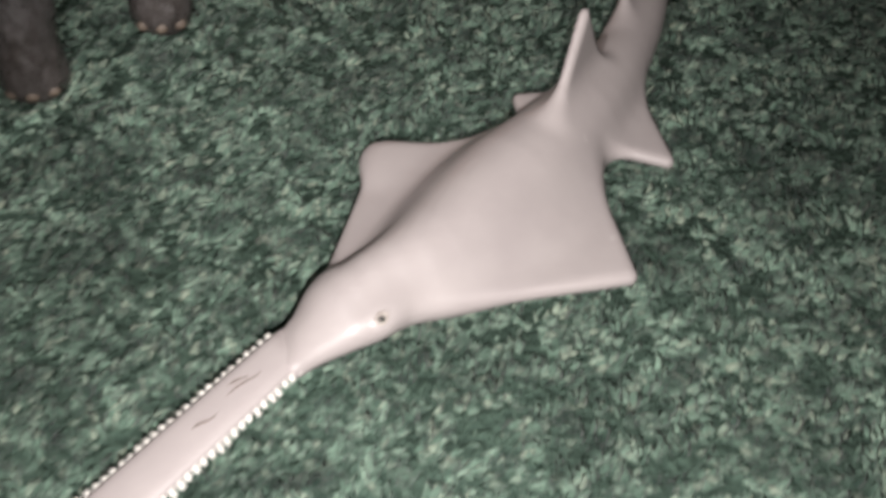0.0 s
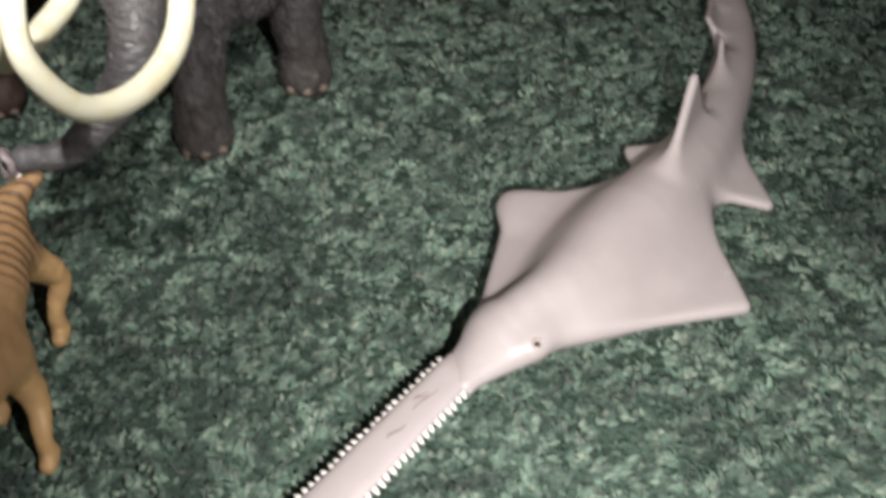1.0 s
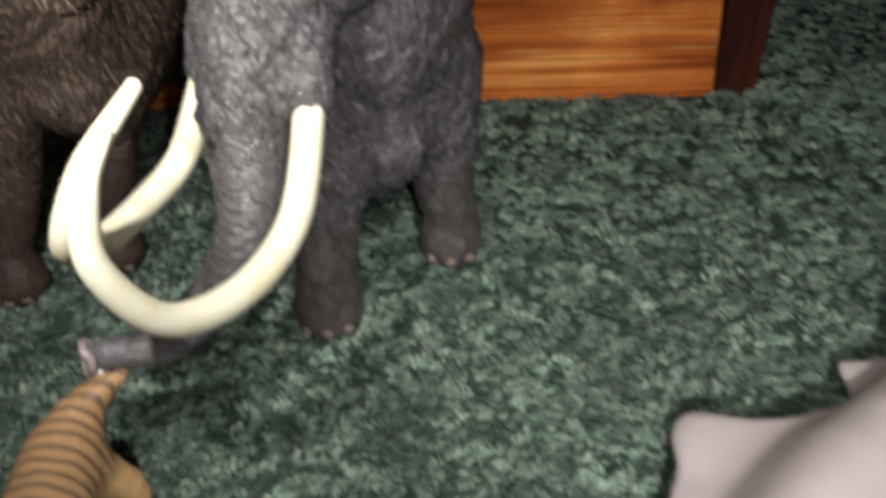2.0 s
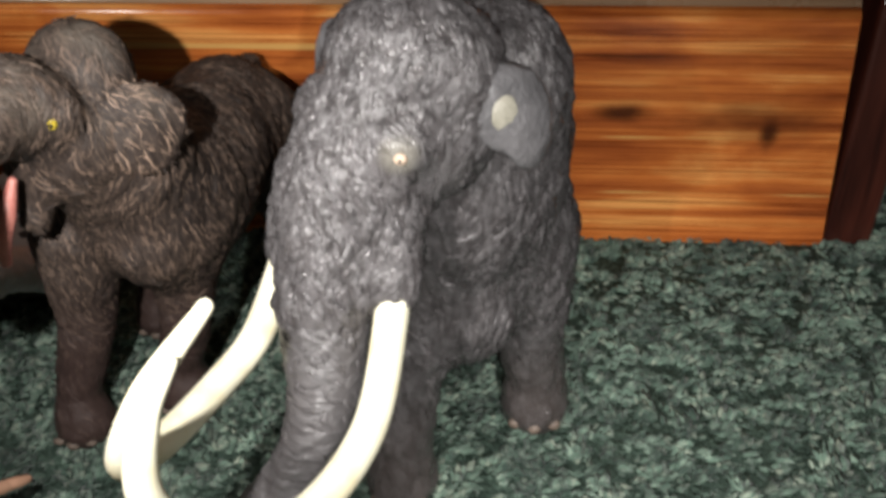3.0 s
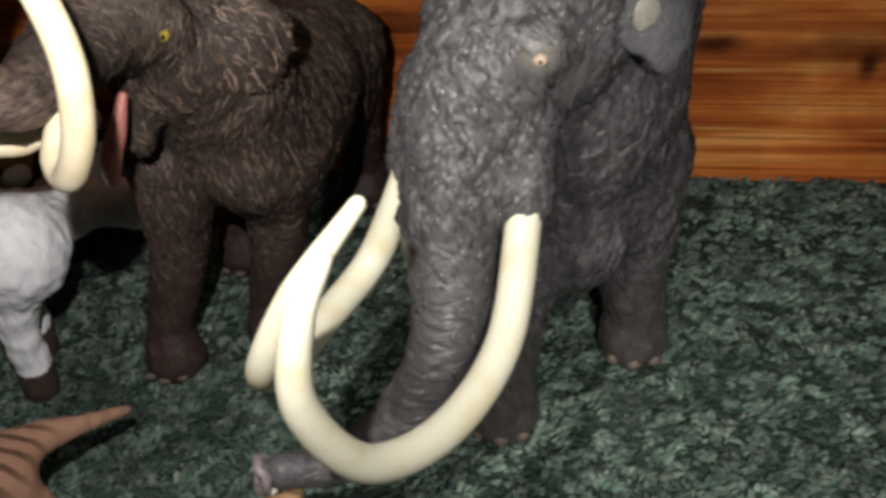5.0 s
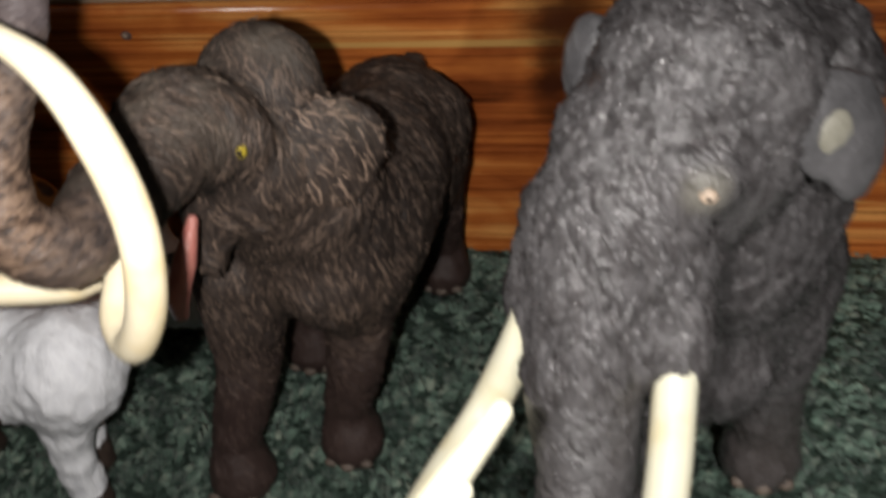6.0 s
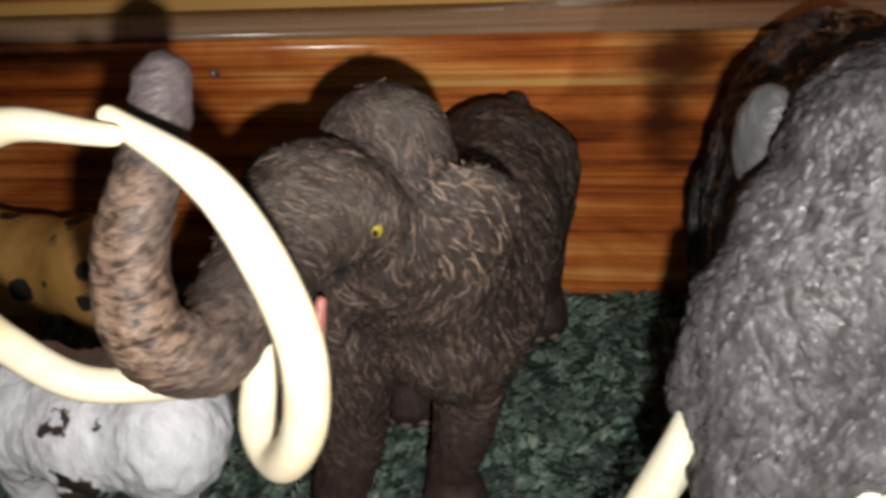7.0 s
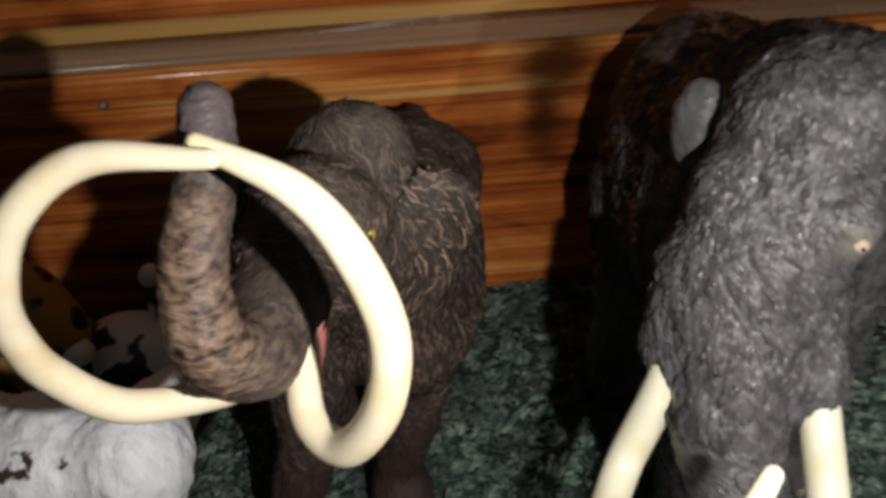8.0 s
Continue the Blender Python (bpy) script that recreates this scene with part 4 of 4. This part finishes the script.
    for x, y, z, side in ((0.1270, 0.1474, 0.0230, -1), (0.1150, 0.1625, 0.0208, 1)):
        eye = part("eye", ball((x, y, z), (0.0022, 0.0017, 0.0017), (0, 0, 41)), EYE_RIM, toy, "pale painted eye rim")
        part("pupil", ball((x - 0.0002, y + 0.0010 * side, z + 0.0010), (0.0011, 0.0009, 0.0010), seg=10), BLACK, eye, "black pupil")
        part("spiracle", ball((x + 0.0046, y - 0.0022 * side + 0.0030, z - 0.0008), (0.0020, 0.0006, 0.0006), (0, 0, 75), seg=10), NOSTRIL, toy, "small breathing slit")


sawfish()


# ---- striped toys, white hoofed toy, spotted cat, black and white toy ----
def thylacine(name, at, spine, feet, label, way, stripe, rump, base, spacing, head=True):
    toy = thing(name, at, label, "toy figure", "toy animals")
    mat = striped_material("tan_striped_vinyl", base, tuple(1.3 * c for c in base), stripe, spacing, way, rump)
    s = limb(spine, [0.0016, 0.0028, 0.0052, 0.0100, 0.0105, 0.0100, 0.0105, 0.0085])
    if head:
        e, d = np.array(spine[-1]), np.array(spine[-1]) - np.array(spine[-2])
        d /= np.linalg.norm(d)
        s += [lump(e + d * 0.010 + (0, 0, 0.004), (0.0075, 0.0085, 0.007)), cap(e + d * 0.012 + (0, 0, 0.003), e + d * 0.026, 0.0055, 0.003)]
        ax = np.cross(d, (0, 0, 1))
        s += [web(e + d * 0.008 + ax * k * 0.003 + (0, 0, 0.008), e + d * 0.006 + ax * k * 0.007 + (0, 0, 0.016), e + d * 0.009 + ax * k * 0.007 + (0, 0, 0.007), 0.001) for k in (-1, 1)]
    for hip, knee, foot in feet:
        s += limb([hip, knee, (foot[0], foot[1] + 0.001, 0.010), foot, (foot[0], foot[1] - 0.004, 0.002)], [0.0066, 0.0040, 0.0027, 0.0032, 0.0027])
    clay_part("body", s, 0.0011, 0.006, mat, toy, "tan vinyl with dark stripes over the rump", 0.0003, 300)


thylacine("toy_thylacine", (-0.028, 0.18, 0), [(-0.0165, 0.2120, 0.0500), (-0.0200, 0.2100, 0.0490), (-0.0255, 0.2050, 0.0460), (-0.0290, 0.1930, 0.0410), (-0.0290, 0.1780, 0.0400), (-0.0285, 0.1640, 0.0390), (-0.0280, 0.1520, 0.0380), (-0.0300, 0.1400, 0.0400)],
          [((-0.0250, 0.1950, 0.0330), (-0.0170, 0.1980, 0.0200), (-0.0195, 0.1910, 0.0030)), ((-0.0350, 0.1950, 0.0330), (-0.0400, 0.2000, 0.0200), (-0.0395, 0.1900, 0.0030)),
           ((-0.0235, 0.1560, 0.0330), (-0.0195, 0.1530, 0.0180), (-0.0185, 0.1440, 0.0030)), ((-0.0330, 0.1580, 0.0330), (-0.0360, 0.1640, 0.0180), (-0.0345, 0.1630, 0.0030))],
          "tan thylacine toy with brown stripes, its tail by the trunk", 90, (0.105, 0.062, 0.040), (0.0, 0.016, 0.046), (0.33, 0.205, 0.095), 84)
thylacine("toy_thylacine", (-0.105, 0.21, 0), [(-0.0835, 0.2610, 0.0215), (-0.0900, 0.2470, 0.0300), (-0.0975, 0.2360, 0.0350), (-0.1040, 0.2230, 0.0360), (-0.1080, 0.2080, 0.0370), (-0.1120, 0.1940, 0.0370), (-0.1150, 0.1820, 0.0370), (-0.1180, 0.1700, 0.0400)],
          [((-0.0990, 0.2230, 0.0300), (-0.0950, 0.2260, 0.0180), (-0.0960, 0.2180, 0.0030)), ((-0.1110, 0.2260, 0.0300), (-0.1160, 0.2300, 0.0180), (-0.1160, 0.2220, 0.0030)),
           ((-0.1090, 0.1830, 0.0300), (-0.1060, 0.1820, 0.0160), (-0.1060, 0.1760, 0.0030)), ((-0.1200, 0.1860, 0.0300), (-0.1240, 0.1880, 0.0160), (-0.1250, 0.1810, 0.0030))],
          "pinkish tan striped toy with a stiff straight tail", 70, (0.060, 0.030, 0.018), (0.002, 0.012, 0.044), (0.36, 0.205, 0.135), 62)


def white_goat():
    toy = thing("toy_goat", (-0.145, 0.29, 0), "white shaggy hoofed toy with dark brown patches and feet", "toy figure", "toy animals")
    mat = white_fur_material()
    s = [lump((-0.142, 0.296, 0.056), (0.022, 0.020, 0.018), (0, 0, 10)), lump((-0.120, 0.290, 0.058), (0.015, 0.015, 0.018)), lump((-0.165, 0.300, 0.054), (0.020, 0.019, 0.018))]
    s += limb([(-0.120, 0.298, 0.060), (-0.1140, 0.322, 0.052), (-0.1090, 0.344, 0.038)], [0.0120, 0.0080, 0.0078])
    s += limb([(-0.1090, 0.344, 0.038), (-0.1070, 0.351, 0.031)], [0.0078, 0.0058])
    for x, y, tx, ty in ((-0.1275, 0.2870, -0.124, 0.288), (-0.136, 0.306, -0.130, 0.302), (-0.172, 0.292, -0.170, 0.294), (-0.176, 0.309, -0.174, 0.306)):
        s += limb([(tx, ty, 0.050), (x, y, 0.028), (x, y, 0.014), (x, y - 0.001, 0.004)], [0.0085, 0.0060, 0.0056, 0.0062])
    clay_part("body", s, 0.0013, 0.006, mat, toy, "white fur with brown patches", 0.0009, 260, 0.7)
    part("muzzle", ball((-0.1062, 0.3530, 0.0270), (0.0050, 0.0050, 0.0042)), BLACK, toy, "dark muzzle")


def spotted_cat():
    toy = thing("toy_jaguar", (-0.19, 0.365, 0), "yellow plastic jaguar with black spots, in deep shadow", "toy figure", "toy animals")
    s = [lump((-0.180, 0.365, 0.052), (0.021, 0.018, 0.019)), lump((-0.205, 0.368, 0.050), (0.022, 0.018, 0.018)), lump((-0.225, 0.370, 0.052), (0.018, 0.017, 0.018)), lump((-0.163, 0.360, 0.046), (0.011, 0.011, 0.012))]
    for x, y in ((-0.172, 0.356), (-0.176, 0.374), (-0.226, 0.360), (-0.230, 0.378)):
        s += limb([(x, y, 0.045), (x, y, 0.022), (x - 0.001, y - 0.003, 0.005)], [0.0095, 0.0065, 0.0062])
    clay_part("body", s, 0.0014, 0.007, spotted_material(), toy, "yellow coat with black spots", 0.0003, 200)
    part("muzzle", ball((-0.1555, 0.3535, 0.0425), (0.0060, 0.0050, 0.0045)), TOOTH, toy, "white muzzle")


def pied_toy():
    toy = thing("toy_panda", (-0.14, 0.372, 0), "black and white plastic animal in the shade by the chest", "toy figure", "toy animals")
    s = [lump((-0.146, 0.372, 0.020), (0.022, 0.017, 0.019)), lump((-0.126, 0.370, 0.022), (0.014, 0.014, 0.016)), cap((-0.130, 0.372, 0.026), (-0.134, 0.379, 0.048), 0.0045, 0.004)]
    clay_part("body", s, 0.0013, 0.006, pied_material(), toy, "black body with white patches")
    part("tail_tuft", ball((-0.1345, 0.3795, 0.0515), (0.0042, 0.0042, 0.0046)), TOOTH, toy, "round white tip")


white_goat()
spotted_cat()
pied_toy()
